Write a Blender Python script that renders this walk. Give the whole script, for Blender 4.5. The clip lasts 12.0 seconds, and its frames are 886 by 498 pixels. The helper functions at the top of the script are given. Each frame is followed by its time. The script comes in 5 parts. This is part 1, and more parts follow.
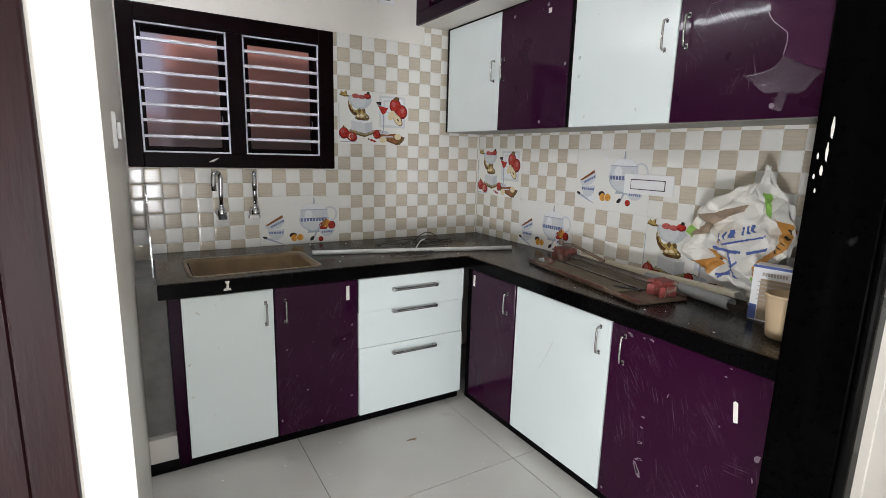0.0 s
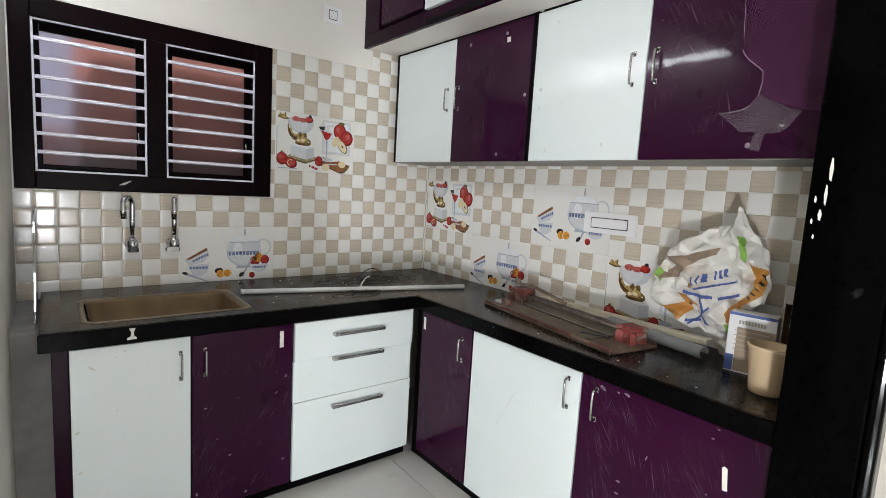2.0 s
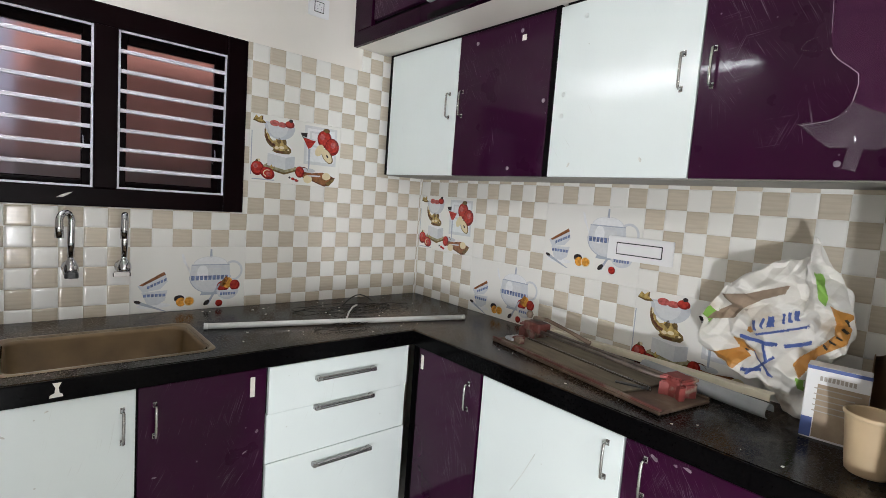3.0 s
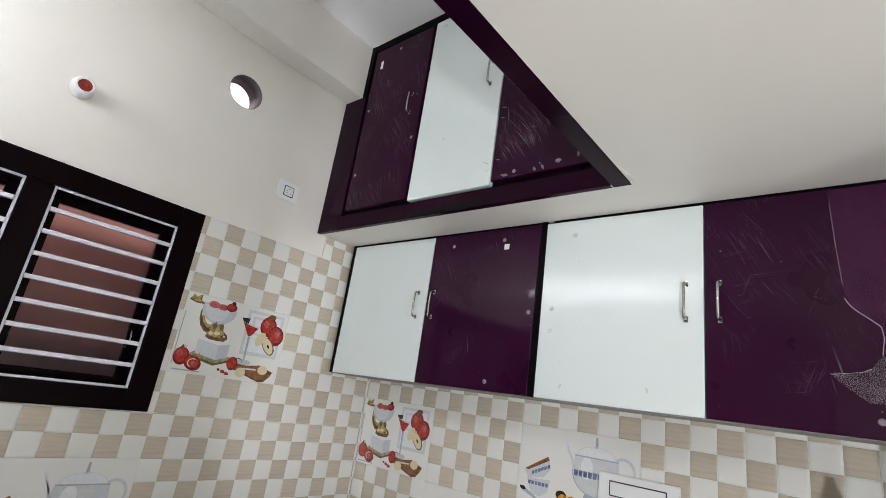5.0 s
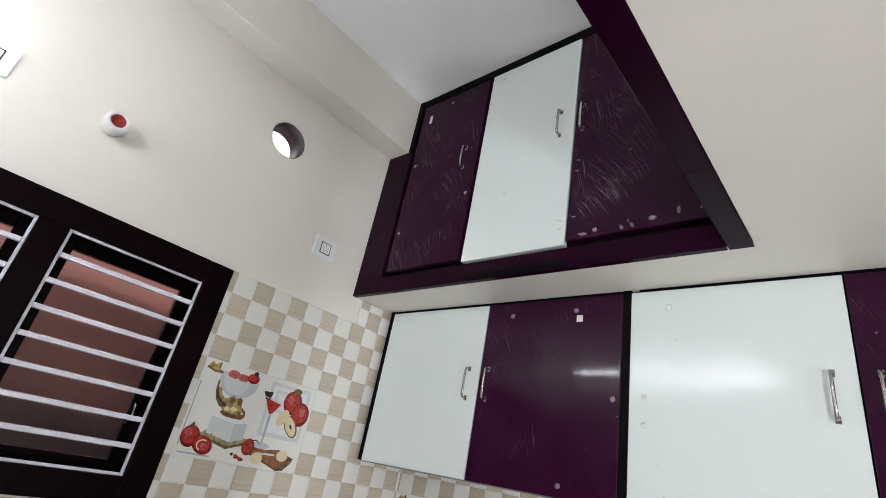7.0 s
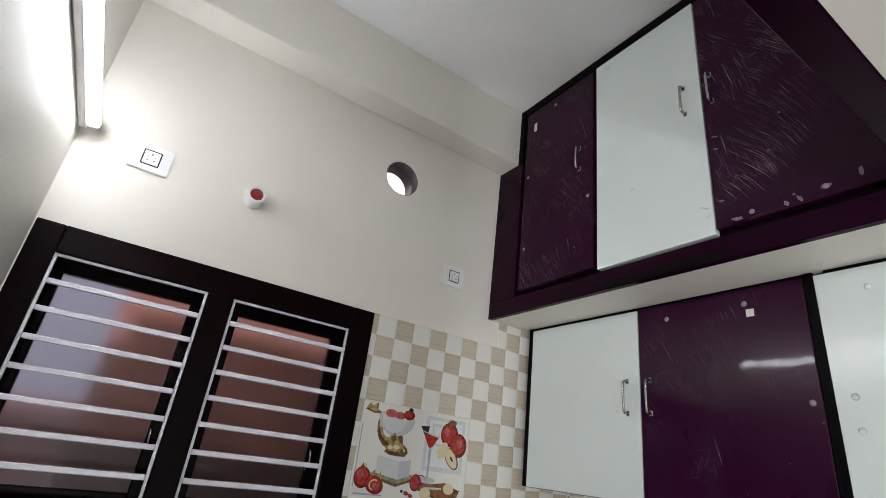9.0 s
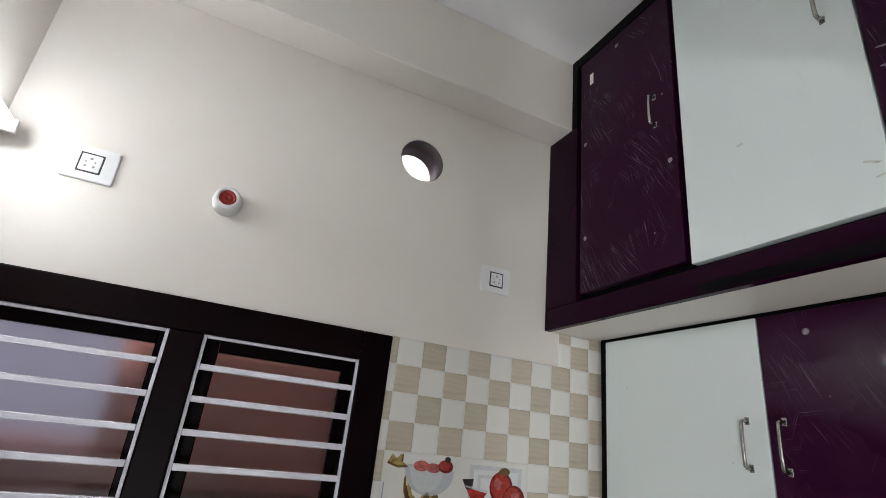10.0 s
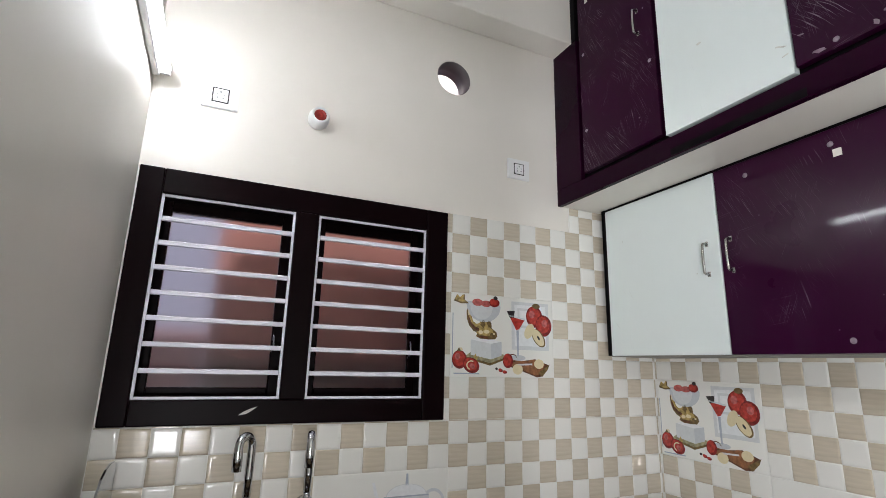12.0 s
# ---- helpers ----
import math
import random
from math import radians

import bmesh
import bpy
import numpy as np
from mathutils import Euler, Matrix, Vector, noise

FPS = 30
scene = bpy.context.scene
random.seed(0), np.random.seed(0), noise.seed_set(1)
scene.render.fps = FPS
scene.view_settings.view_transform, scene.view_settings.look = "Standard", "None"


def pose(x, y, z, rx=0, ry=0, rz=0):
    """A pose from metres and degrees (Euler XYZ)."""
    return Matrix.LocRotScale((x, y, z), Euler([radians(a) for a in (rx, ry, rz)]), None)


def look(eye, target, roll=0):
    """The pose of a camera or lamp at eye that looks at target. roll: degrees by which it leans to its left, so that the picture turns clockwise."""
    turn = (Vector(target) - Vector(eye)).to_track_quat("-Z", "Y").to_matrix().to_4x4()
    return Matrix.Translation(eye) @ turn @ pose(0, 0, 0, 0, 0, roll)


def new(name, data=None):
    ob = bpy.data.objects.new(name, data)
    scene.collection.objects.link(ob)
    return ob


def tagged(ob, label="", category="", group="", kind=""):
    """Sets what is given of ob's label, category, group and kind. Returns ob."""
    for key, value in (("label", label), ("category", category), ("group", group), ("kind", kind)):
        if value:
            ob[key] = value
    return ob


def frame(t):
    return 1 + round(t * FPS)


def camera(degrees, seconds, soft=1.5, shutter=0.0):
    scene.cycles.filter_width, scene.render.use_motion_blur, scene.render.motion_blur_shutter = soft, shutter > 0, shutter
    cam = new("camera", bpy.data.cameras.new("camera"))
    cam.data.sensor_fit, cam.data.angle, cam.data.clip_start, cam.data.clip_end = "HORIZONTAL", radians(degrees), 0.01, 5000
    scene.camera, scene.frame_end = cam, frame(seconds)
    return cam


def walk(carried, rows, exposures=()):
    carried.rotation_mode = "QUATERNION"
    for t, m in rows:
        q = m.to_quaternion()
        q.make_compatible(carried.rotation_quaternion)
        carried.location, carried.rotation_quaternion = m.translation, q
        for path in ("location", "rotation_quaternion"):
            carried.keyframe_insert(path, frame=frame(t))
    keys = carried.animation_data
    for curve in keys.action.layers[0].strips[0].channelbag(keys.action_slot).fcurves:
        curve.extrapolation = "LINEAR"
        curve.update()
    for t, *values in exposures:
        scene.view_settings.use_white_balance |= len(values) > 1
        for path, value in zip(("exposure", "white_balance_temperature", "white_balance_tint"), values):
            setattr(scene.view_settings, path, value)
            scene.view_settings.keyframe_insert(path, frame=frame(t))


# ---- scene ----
cam = camera(83.3, 12.0, soft=0.8)
PATH = [
    (0, (-2.014, -2.874, 1.364), (-0.993, -1.195, 0.99), 1.6),
    (0.5, (-1.988, -2.864, 1.356), (-0.936, -1.196, 1.02), 1.6),
    (1, (-1.984, -2.829, 1.358), (-0.864, -1.199, 1.062), 2.1),
    (1.5, (-1.979, -2.76, 1.361), (-0.79, -1.174, 1.095), 2.8),
    (2, (-1.945, -2.653, 1.358), (-0.711, -1.098, 1.12), 3.4),
    (2.5, (-1.865, -2.481, 1.365), (-0.574, -0.967, 1.162), 4.0),
    (3, (-1.824, -2.326, 1.376), (-0.516, -0.824, 1.191), 4.3),
    (3.5, (-1.794, -2.155, 1.402), (-0.382, -0.739, 1.427), 4.8),
    (5.5, (-1.826, -1.933, 1.458), (-0.429, -0.665, 2.123), 9.7),
    (6, (-1.754, -1.804, 1.464), (-0.38, -0.554, 2.205), 10.5),
    (6.5, (-1.723, -1.722, 1.48), (-0.375, -0.489, 2.293), 11.2),
    (8.5, (-1.803, -1.701, 1.499), (-0.755, -0.207, 2.317), 8.4),
    (9, (-1.764, -1.656, 1.537), (-0.82, -0.081, 2.329), 7.5),
    (9.38, (-1.472, -1.392, 1.755), (-0.728, 0.318, 2.476), 8.0),
    (9.5, (-1.461, -1.384, 1.757), (-0.714, 0.324, 2.477), 7.8),
    (10, (-1.485, -1.373, 1.761), (-0.755, 0.350, 2.467), 6.4),
    (10.2, (-1.535, -1.415, 1.732), (-0.805, 0.305, 2.445), 5.6),
    (10.5, (-1.717, -1.615, 1.573), (-0.91, 0.054, 2.324), 4.2),
    (11, (-1.813, -1.699, 1.471), (-0.99, -0.03, 2.207), 3.2),
    (11.5, (-1.819, -1.685, 1.46), (-1.005, 0.042, 2.055), 2.2),
    (12, (-1.802, -1.676, 1.447), (-1.0, 0.098, 1.903), 1.4),
]
EXPOSURES = [(0, 0.42, 5990, 10), (2, 0.58, 6010, 10), (3, 0.62, 6010, 10), (3.5, 0.64, 6000, 10), (5.5, 0.46, 5980, 10), (6.5, 0.57, 5980, 10), (8.5, 0.16, 6090, 10), (9, 0.17, 6090, 10), (9.5, 0.07, 6060, 10), (10, 0.07, 6060, 10), (10.5, 0.12, 6070, 10), (11, 0.26, 6060, 10), (12, 0.51, 6000, 10)]
walk(cam, [(t, look(eye, target, roll)) for t, eye, target, roll in PATH], EXPOSURES)

# ---- light ----
world = bpy.data.worlds.new("sky")
scene.world = world
world.use_nodes = True
wn = world.node_tree.nodes
sky = wn.new("ShaderNodeTexSky")
sky.sky_type = "NISHITA"
sky.sun_disc = False
sky.sun_elevation = radians(50)
sky.dust_density = 6.0
sky.sun_rotation = radians(200)
wn["Background"].inputs[1].default_value = 0.15
world.node_tree.links.new(sky.outputs[0], wn["Background"].inputs[0])

sun = new("sun", bpy.data.lights.new("sun", "SUN"))
sun.data.energy = 5.0
sun.data.angle = radians(0.5)
sun.data.color = (1.0, 0.95, 0.88)
sun.matrix_world = look((0, 0, 0), (0.26, 0.58, -0.77))


def area(name, eye, target, w, h, watts, colour):
    ob = new(name, bpy.data.lights.new(name, "AREA"))
    ob.data.shape, ob.data.size, ob.data.size_y = "RECTANGLE", w, h
    ob.data.energy, ob.data.color = watts, colour
    ob.matrix_world = look(eye, target)
    return ob


# added unseen lamps behind the walker: two for a carried light, one overhead fill
area("hall_window_light", (-3.44, -3.57, 0.36), (0, -2.0, 1.2), 0.17, 0.22, 41, (1.0, 0.98, 0.95))
area("hall_south_light", (-2.1, -4.96, 0.82), (-2.0, 0, 1.1), 0.5, 0.7, 27, (1.0, 0.98, 0.95))
area("hall_ceiling_light", (-1.9, -4.2, 3.05), (-1.9, -4.2, 0), 1.2, 0.3, 17, (1.0, 0.98, 0.94))

# ---- materials ----
def mat(name, colour, rough=0.5, metal=0.0, vary=0.0, scale=8.0, bump=0.0, bump_scale=60.0, stretch=(1, 1, 1),
        spot=None, spot_scale=5.0, spot_at=0.62, spot_soft=0.06, coat=0.0, rough_vary=0.0, rand=0.0, detail=6.0, spec=0.5):
    """A surface with a base colour, variation at two scales, optional stains of another colour, and fine relief."""
    m = bpy.data.materials.new(name)
    m.use_nodes = True
    nt = m.node_tree
    b = nt.nodes["Principled BSDF"]
    b.inputs["Roughness"].default_value = rough
    b.inputs["Metallic"].default_value = metal
    b.inputs["Coat Weight"].default_value = coat
    b.inputs["Specular IOR Level"].default_value = spec
    tc = nt.nodes.new("ShaderNodeTexCoord")
    mp = nt.nodes.new("ShaderNodeMapping")
    mp.inputs["Scale"].default_value = stretch
    nt.links.new(tc.outputs["Object"], mp.inputs["Vector"])
    n1 = nt.nodes.new("ShaderNodeTexNoise")
    n1.inputs["Scale"].default_value = scale
    n1.inputs["Detail"].default_value = detail
    nt.links.new(mp.outputs[0], n1.inputs["Vector"])
    r = nt.nodes.new("ShaderNodeMapRange")
    r.inputs[1].default_value, r.inputs[2].default_value = 0.3, 0.7
    r.inputs[3].default_value, r.inputs[4].default_value = 1 - vary, 1 + vary
    nt.links.new(n1.outputs[0], r.inputs[0])
    hsv = nt.nodes.new("ShaderNodeHueSaturation")
    hsv.inputs["Color"].default_value = (*colour, 1)
    last = r.outputs[0]
    if rand:
        oi = nt.nodes.new("ShaderNodeObjectInfo")
        r2 = nt.nodes.new("ShaderNodeMapRange")
        r2.inputs[3].default_value, r2.inputs[4].default_value = 1 - rand, 1 + rand
        nt.links.new(oi.outputs["Random"], r2.inputs[0])
        mu = nt.nodes.new("ShaderNodeMath")
        mu.operation = "MULTIPLY"
        nt.links.new(last, mu.inputs[0])
        nt.links.new(r2.outputs[0], mu.inputs[1])
        last = mu.outputs[0]
    nt.links.new(last, hsv.inputs["Value"])
    col = hsv.outputs[0]
    if spot:
        n2 = nt.nodes.new("ShaderNodeTexNoise")
        n2.inputs["Scale"].default_value = spot_scale
        n2.inputs["Detail"].default_value = 8
        nt.links.new(tc.outputs["Object"], n2.inputs["Vector"])
        r3 = nt.nodes.new("ShaderNodeMapRange")
        r3.inputs[1].default_value, r3.inputs[2].default_value = spot_at, spot_at + spot_soft
        nt.links.new(n2.outputs[0], r3.inputs[0])
        mx = nt.nodes.new("ShaderNodeMix")
        mx.data_type = "RGBA"
        mx.inputs[7].default_value = (*spot, 1)
        nt.links.new(r3.outputs[0], mx.inputs[0])
        nt.links.new(col, mx.inputs[6])
        col = mx.outputs[2]
    nt.links.new(col, b.inputs["Base Color"])
    if rough_vary:
        r4 = nt.nodes.new("ShaderNodeMapRange")
        r4.inputs[1].default_value, r4.inputs[2].default_value = 0.35, 0.65
        r4.inputs[3].default_value, r4.inputs[4].default_value = rough, rough + rough_vary
        nt.links.new(n1.outputs[0], r4.inputs[0])
        nt.links.new(r4.outputs[0], b.inputs["Roughness"])
    if bump:
        n3 = nt.nodes.new("ShaderNodeTexNoise")
        n3.inputs["Scale"].default_value = bump_scale
        nt.links.new(mp.outputs[0], n3.inputs["Vector"])
        bp = nt.nodes.new("ShaderNodeBump")
        bp.inputs["Strength"].default_value = bump
        bp.inputs["Distance"].default_value = 0.002
        nt.links.new(n3.outputs[0], bp.inputs["Height"])
        nt.links.new(bp.outputs[0], b.inputs["Normal"])
    return m


def scratched(name, colour, mark, rough, amount, coat=0.0, spec=0.5, vary=0.12, low=0.62, spot=0.06, rv=0.06, patch=0.53):
    """Laminate with fine slanting scratches in drifting patches, and dust."""
    m = mat(name, colour, rough, vary=vary, scale=3.0, coat=coat, rough_vary=rv, bump=0.02, bump_scale=9, spec=spec)
    nt = m.node_tree
    b = nt.nodes["Principled BSDF"]
    base = b.inputs["Base Color"].links[0].from_socket
    tc = nt.nodes.new("ShaderNodeTexCoord")
    # the hand that scratched was never steady: bend the lines
    wob = nt.nodes.new("ShaderNodeTexNoise")
    wob.inputs["Scale"].default_value = 5.0
    wob.inputs["Detail"].default_value = 1.5
    nt.links.new(tc.outputs["Object"], wob.inputs["Vector"])
    scl = nt.nodes.new("ShaderNodeVectorMath")
    scl.operation = "SCALE"
    scl.inputs["Scale"].default_value = 0.026
    nt.links.new(wob.outputs["Color"], scl.inputs[0])
    bent = nt.nodes.new("ShaderNodeVectorMath")
    nt.links.new(tc.outputs["Object"], bent.inputs[0])
    nt.links.new(scl.outputs[0], bent.inputs[1])
    total = None
    for k, (turn, long_, fine) in enumerate(((66, 7.0, 420.0), (52, 9.0, 520.0), (78, 6.0, 380.0), (112, 11.0, 460.0), (-8, 7.0, 480.0))):
        # along and across the scratch, in the door's own plane
        c, s_ = math.cos(radians(turn)), math.sin(radians(turn))
        comb = nt.nodes.new("ShaderNodeCombineXYZ")
        for slot, axis, f in ((0, (c, c, s_), long_), (1, (-s_, -s_, c), fine)):
            dot = nt.nodes.new("ShaderNodeVectorMath")
            dot.operation = "DOT_PRODUCT"
            dot.inputs[1].default_value = [f * q for q in axis]
            nt.links.new(bent.outputs[0], dot.inputs[0])
            nt.links.new(dot.outputs["Value"], comb.inputs[slot])
        comb.inputs[2].default_value = 7.3 * k
        n = nt.nodes.new("ShaderNodeTexNoise")
        n.inputs["Scale"].default_value = 1.0
        n.inputs["Detail"].default_value = 2.0
        nt.links.new(comb.outputs[0], n.inputs["Vector"])
        r = nt.nodes.new("ShaderNodeMapRange")
        r.inputs[1].default_value, r.inputs[2].default_value = low, low + 0.10
        nt.links.new(n.outputs[0], r.inputs[0])
        p = nt.nodes.new("ShaderNodeTexNoise")
        p.inputs["Scale"].default_value = 4.2 + 1.3 * k
        p.inputs["Detail"].default_value = 3
        nt.links.new(tc.outputs["Object"], p.inputs["Vector"])
        pr = nt.nodes.new("ShaderNodeMapRange")
        shy = (0.0, 0.03, 0.02, 0.07, 0.09)[k]
        pr.inputs[1].default_value, pr.inputs[2].default_value = patch + shy, patch + shy + 0.14
        nt.links.new(p.outputs[0], pr.inputs[0])
        mu = nt.nodes.new("ShaderNodeMath")
        mu.operation = "MULTIPLY"
        nt.links.new(r.outputs[0], mu.inputs[0])
        nt.links.new(pr.outputs[0], mu.inputs[1])
        if total is None:
            total = mu.outputs[0]
        else:
            ad = nt.nodes.new("ShaderNodeMath")
            ad.operation = "MAXIMUM"
            nt.links.new(total, ad.inputs[0])
            nt.links.new(mu.outputs[0], ad.inputs[1])
            total = ad.outputs[0]
    sp = nt.nodes.new("ShaderNodeTexVoronoi")
    sp.inputs["Scale"].default_value = 11
    nt.links.new(tc.outputs["Object"], sp.inputs["Vector"])
    sr = nt.nodes.new("ShaderNodeMapRange")
    sr.inputs[1].default_value, sr.inputs[2].default_value = spot, spot * 0.6
    nt.links.new(sp.outputs["Distance"], sr.inputs[0])
    ad = nt.nodes.new("ShaderNodeMath")
    ad.operation = "MAXIMUM"
    nt.links.new(total, ad.inputs[0])
    nt.links.new(sr.outputs[0], ad.inputs[1])
    fac = nt.nodes.new("ShaderNodeMath")
    fac.operation = "MULTIPLY"
    fac.inputs[1].default_value = amount
    nt.links.new(ad.outputs[0], fac.inputs[0])
    mx = nt.nodes.new("ShaderNodeMix")
    mx.data_type = "RGBA"
    mx.inputs[7].default_value = (*mark, 1)
    nt.links.new(fac.outputs[0], mx.inputs[0])
    nt.links.new(base, mx.inputs[6])
    nt.links.new(mx.outputs[2], b.inputs["Base Color"])
    # a lacquer that waves a little over the pressed board
    b.inputs["Coat Roughness"].default_value = 0.055
    wave = nt.nodes.new("ShaderNodeTexNoise")
    wave.inputs["Scale"].default_value = 26.0
    wave.inputs["Detail"].default_value = 4.0
    nt.links.new(tc.outputs["Object"], wave.inputs["Vector"])
    wb = nt.nodes.new("ShaderNodeBump")
    wb.inputs["Strength"].default_value = 0.10
    wb.inputs["Distance"].default_value = 0.002
    nt.links.new(wave.outputs[0], wb.inputs["Height"])
    nt.links.new(wb.outputs[0], b.inputs["Coat Normal"])
    return m


def emitter(name, colour, strength):
    m = bpy.data.materials.new(name)
    m.use_nodes = True
    b = m.node_tree.nodes["Principled BSDF"]
    b.inputs["Base Color"].default_value = (0.9, 0.9, 0.9, 1)
    b.inputs["Emission Color"].default_value = (*colour, 1)
    b.inputs["Emission Strength"].default_value = strength
    return m


def glass(name, colour, rough, bump=0.0):
    m = bpy.data.materials.new(name)
    m.use_nodes = True
    b = m.node_tree.nodes["Principled BSDF"]
    b.inputs["Base Color"].default_value = (*colour, 1)
    b.inputs["Roughness"].default_value = rough
    b.inputs["Transmission Weight"].default_value = 1.0
    b.inputs["IOR"].default_value = 1.45
    if bump:
        n = m.node_tree.nodes.new("ShaderNodeTexNoise")
        n.inputs["Scale"].default_value = 14
        bp = m.node_tree.nodes.new("ShaderNodeBump")
        bp.inputs["Strength"].default_value = bump
        m.node_tree.links.new(n.outputs[0], bp.inputs["Height"])
        m.node_tree.links.new(bp.outputs[0], b.inputs["Normal"])
    return m


WALL = mat("cream_wall_paint", (0.76, 0.725, 0.668), 0.42, vary=0.035, scale=2.2, bump=0.10, bump_scale=16, spot=(0.71, 0.68, 0.62), spot_scale=1.3, spot_at=0.6, spot_soft=0.3)
CEIL = mat("white_ceiling_paint", (0.90, 0.90, 0.91), 0.6, vary=0.03, scale=2.0, bump=0.08, bump_scale=20)
FLOOR = mat("vitrified_floor_tile", (0.55, 0.535, 0.50), 0.14, vary=0.03, scale=5, spot=(0.42, 0.37, 0.30), spot_scale=3.0, spot_at=0.66, spot_soft=0.12, rough_vary=0.12, rand=0.02)
GROUT = mat("dark_grout", (0.20, 0.18, 0.16), 0.9, vary=0.2, scale=30)
WGROUT = mat("pale_wall_grout", (0.76, 0.75, 0.71), 0.7, vary=0.05, scale=30)
WHITE_LAM = scratched("white_laminate", (0.705, 0.765, 0.755), (0.30, 0.27, 0.21), 0.15, 0.40, vary=0.02, low=0.66, spot=0.035, rv=0.04, patch=0.56)
PURPLE = scratched("purple_laminate", (0.0250, 0.0013, 0.0180), (0.36, 0.29, 0.36), 0.27, 0.34, coat=0.30, spec=0.08, low=0.615, spot=0.04, patch=0.545)
PURPLE_WORN = scratched("worn_purple_laminate", (0.0200, 0.0010, 0.0140), (0.40, 0.32, 0.38), 0.30, 0.42, coat=0.16, spec=0.07, low=0.595, spot=0.045, patch=0.525)
PURPLE_P = mat("purple_board", (0.0125, 0.0008, 0.0085), 0.22, spec=0.08, vary=0.2, scale=4, spot=(0.010, 0.003, 0.010), spot_scale=2.0, spot_at=0.63, spot_soft=0.02, bump=0.05, bump_scale=18)
BLACK_EDGE = mat("black_edging", (0.0025, 0.002, 0.0025), 0.5, spec=0.05, vary=0.3, scale=20)
GRANITE = mat("black_granite", (0.005, 0.0047, 0.0045), 0.12, spec=0.14, vary=0.5, scale=140, spot=(0.088, 0.054, 0.028), spot_scale=2.6, spot_at=0.47, spot_soft=0.26, rough_vary=0.2)
GRANITE_EDGE = mat("polished_granite_edge", (0.002, 0.0018, 0.002), 0.14, spec=0.04, vary=0.5, scale=120)
# the jamb's grey spots are reflections put into its colour
JAMB = mat("black_polished_jamb", (0.001, 0.001, 0.001), 0.10, spec=0.025, vary=0.4, scale=60, spot=(0.030, 0.029, 0.028), spot_scale=7, spot_at=0.70, spot_soft=0.08)
WINWOOD = mat("dark_brown_wood_paint", (0.0042, 0.0012, 0.0018), 0.34, spec=0.05, vary=0.3, scale=6, bump=0.35, bump_scale=24, stretch=(1, 1, 1))
DOORWOOD = mat("brown_door_paint", (0.018, 0.0055, 0.0065), 0.4, spec=0.2, vary=0.25, scale=5, bump=0.3, bump_scale=30, stretch=(4, 4, 0.6))
GRILL = mat("white_grill_paint", (0.79, 0.78, 0.87), 0.35, vary=0.05, scale=30)
CHROME = mat("chrome", (0.55, 0.55, 0.57), 0.07, 1.0, vary=0.05, scale=40)
STEEL = mat("brushed_steel", (0.42, 0.41, 0.40), 0.27, 1.0, vary=0.1, scale=12, stretch=(1, 1, 12), bump=0.05, bump_scale=80)
SINKSTEEL = mat("dusty_sink_steel", (0.185, 0.118, 0.052), 0.5, 0.15, vary=0.35, scale=5, spot=(0.11, 0.075, 0.038), spot_scale=4, spot_at=0.46, spot_soft=0.25, bump=0.15, bump_scale=30)
PLASTIC = mat("white_plastic", (0.80, 0.80, 0.80), 0.28, vary=0.02, scale=20)
DARKP = mat("dark_plastic", (0.02, 0.02, 0.022), 0.4, vary=0.1, scale=20)
GREYP = mat("grey_plastic", (0.33, 0.34, 0.35), 0.35, vary=0.05, scale=20)
DUCTP = mat("dull_duct_plastic", (0.115, 0.095, 0.10), 0.4, vary=0.15, scale=20)
REDP = mat("red_plastic_cap", (0.26, 0.012, 0.005), 0.35, vary=0.1, scale=20)
TILE_W = mat("white_gloss_tile", (0.78, 0.77, 0.73), 0.10, vary=0.015, scale=6, rand=0.02)
TILE_T = mat("tan_wood_print_tile", (0.53, 0.468, 0.37), 0.12, vary=0.14, scale=9, stretch=(0.6, 0.6, 9.0), rand=0.07)
CEMENT = mat("bare_cement", (0.20, 0.19, 0.18), 0.9, vary=0.25, scale=9, bump=0.6, bump_scale=40)
TUBE = emitter("lit_tube", (1.0, 0.99, 0.97), 31.0)
PANE = glass("obscured_glass", (0.92, 0.90, 0.90), 0.33, 0.15)
PANE.node_tree.nodes["Principled BSDF"].inputs["IOR"].default_value = 1.18
BRICKRED = mat("red_brown_outside_wall", (0.152, 0.060, 0.047), 0.9, vary=0.2, scale=3, bump=0.3, bump_scale=20)
PALEOUT = mat("pale_sky_standin", (0.80, 0.72, 0.70), 0.9, vary=0.06, scale=0.6)
PALEDOT = mat("white_screw_cover", (0.62, 0.66, 0.65), 0.45, vary=0.15, scale=40)
PVCDOT = mat("pale_screw_cover", (0.24, 0.19, 0.23), 0.5, vary=0.2, scale=40)
DUST = mat("paper_scrap", (0.75, 0.72, 0.66), 0.8, vary=0.1, scale=30)


# ---- mesh helpers ----
def box(x0, x1, y0, y1, z0, z1, bevel=0.0, segs=1, bm=None):
    """A box, rounded where bevel is given, added to bm."""
    b = bmesh.new()
    bmesh.ops.create_cube(b, size=1.0)
    for v in b.verts:
        v.co = Vector(((x0 + x1) / 2 + v.co.x * (x1 - x0), (y0 + y1) / 2 + v.co.y * (y1 - y0), (z0 + z1) / 2 + v.co.z * (z1 - z0)))
    if bevel:
        bmesh.ops.bevel(b, geom=b.edges[:], offset=bevel, segments=segs, affect="EDGES", profile=0.5)
    return merge(bm, b)


def merge(bm, b):
    if bm is None:
        return b
    me = bpy.data.meshes.new("tmp")
    b.to_mesh(me)
    b.free()
    bm.from_mesh(me)
    bpy.data.meshes.remove(me)
    return bm


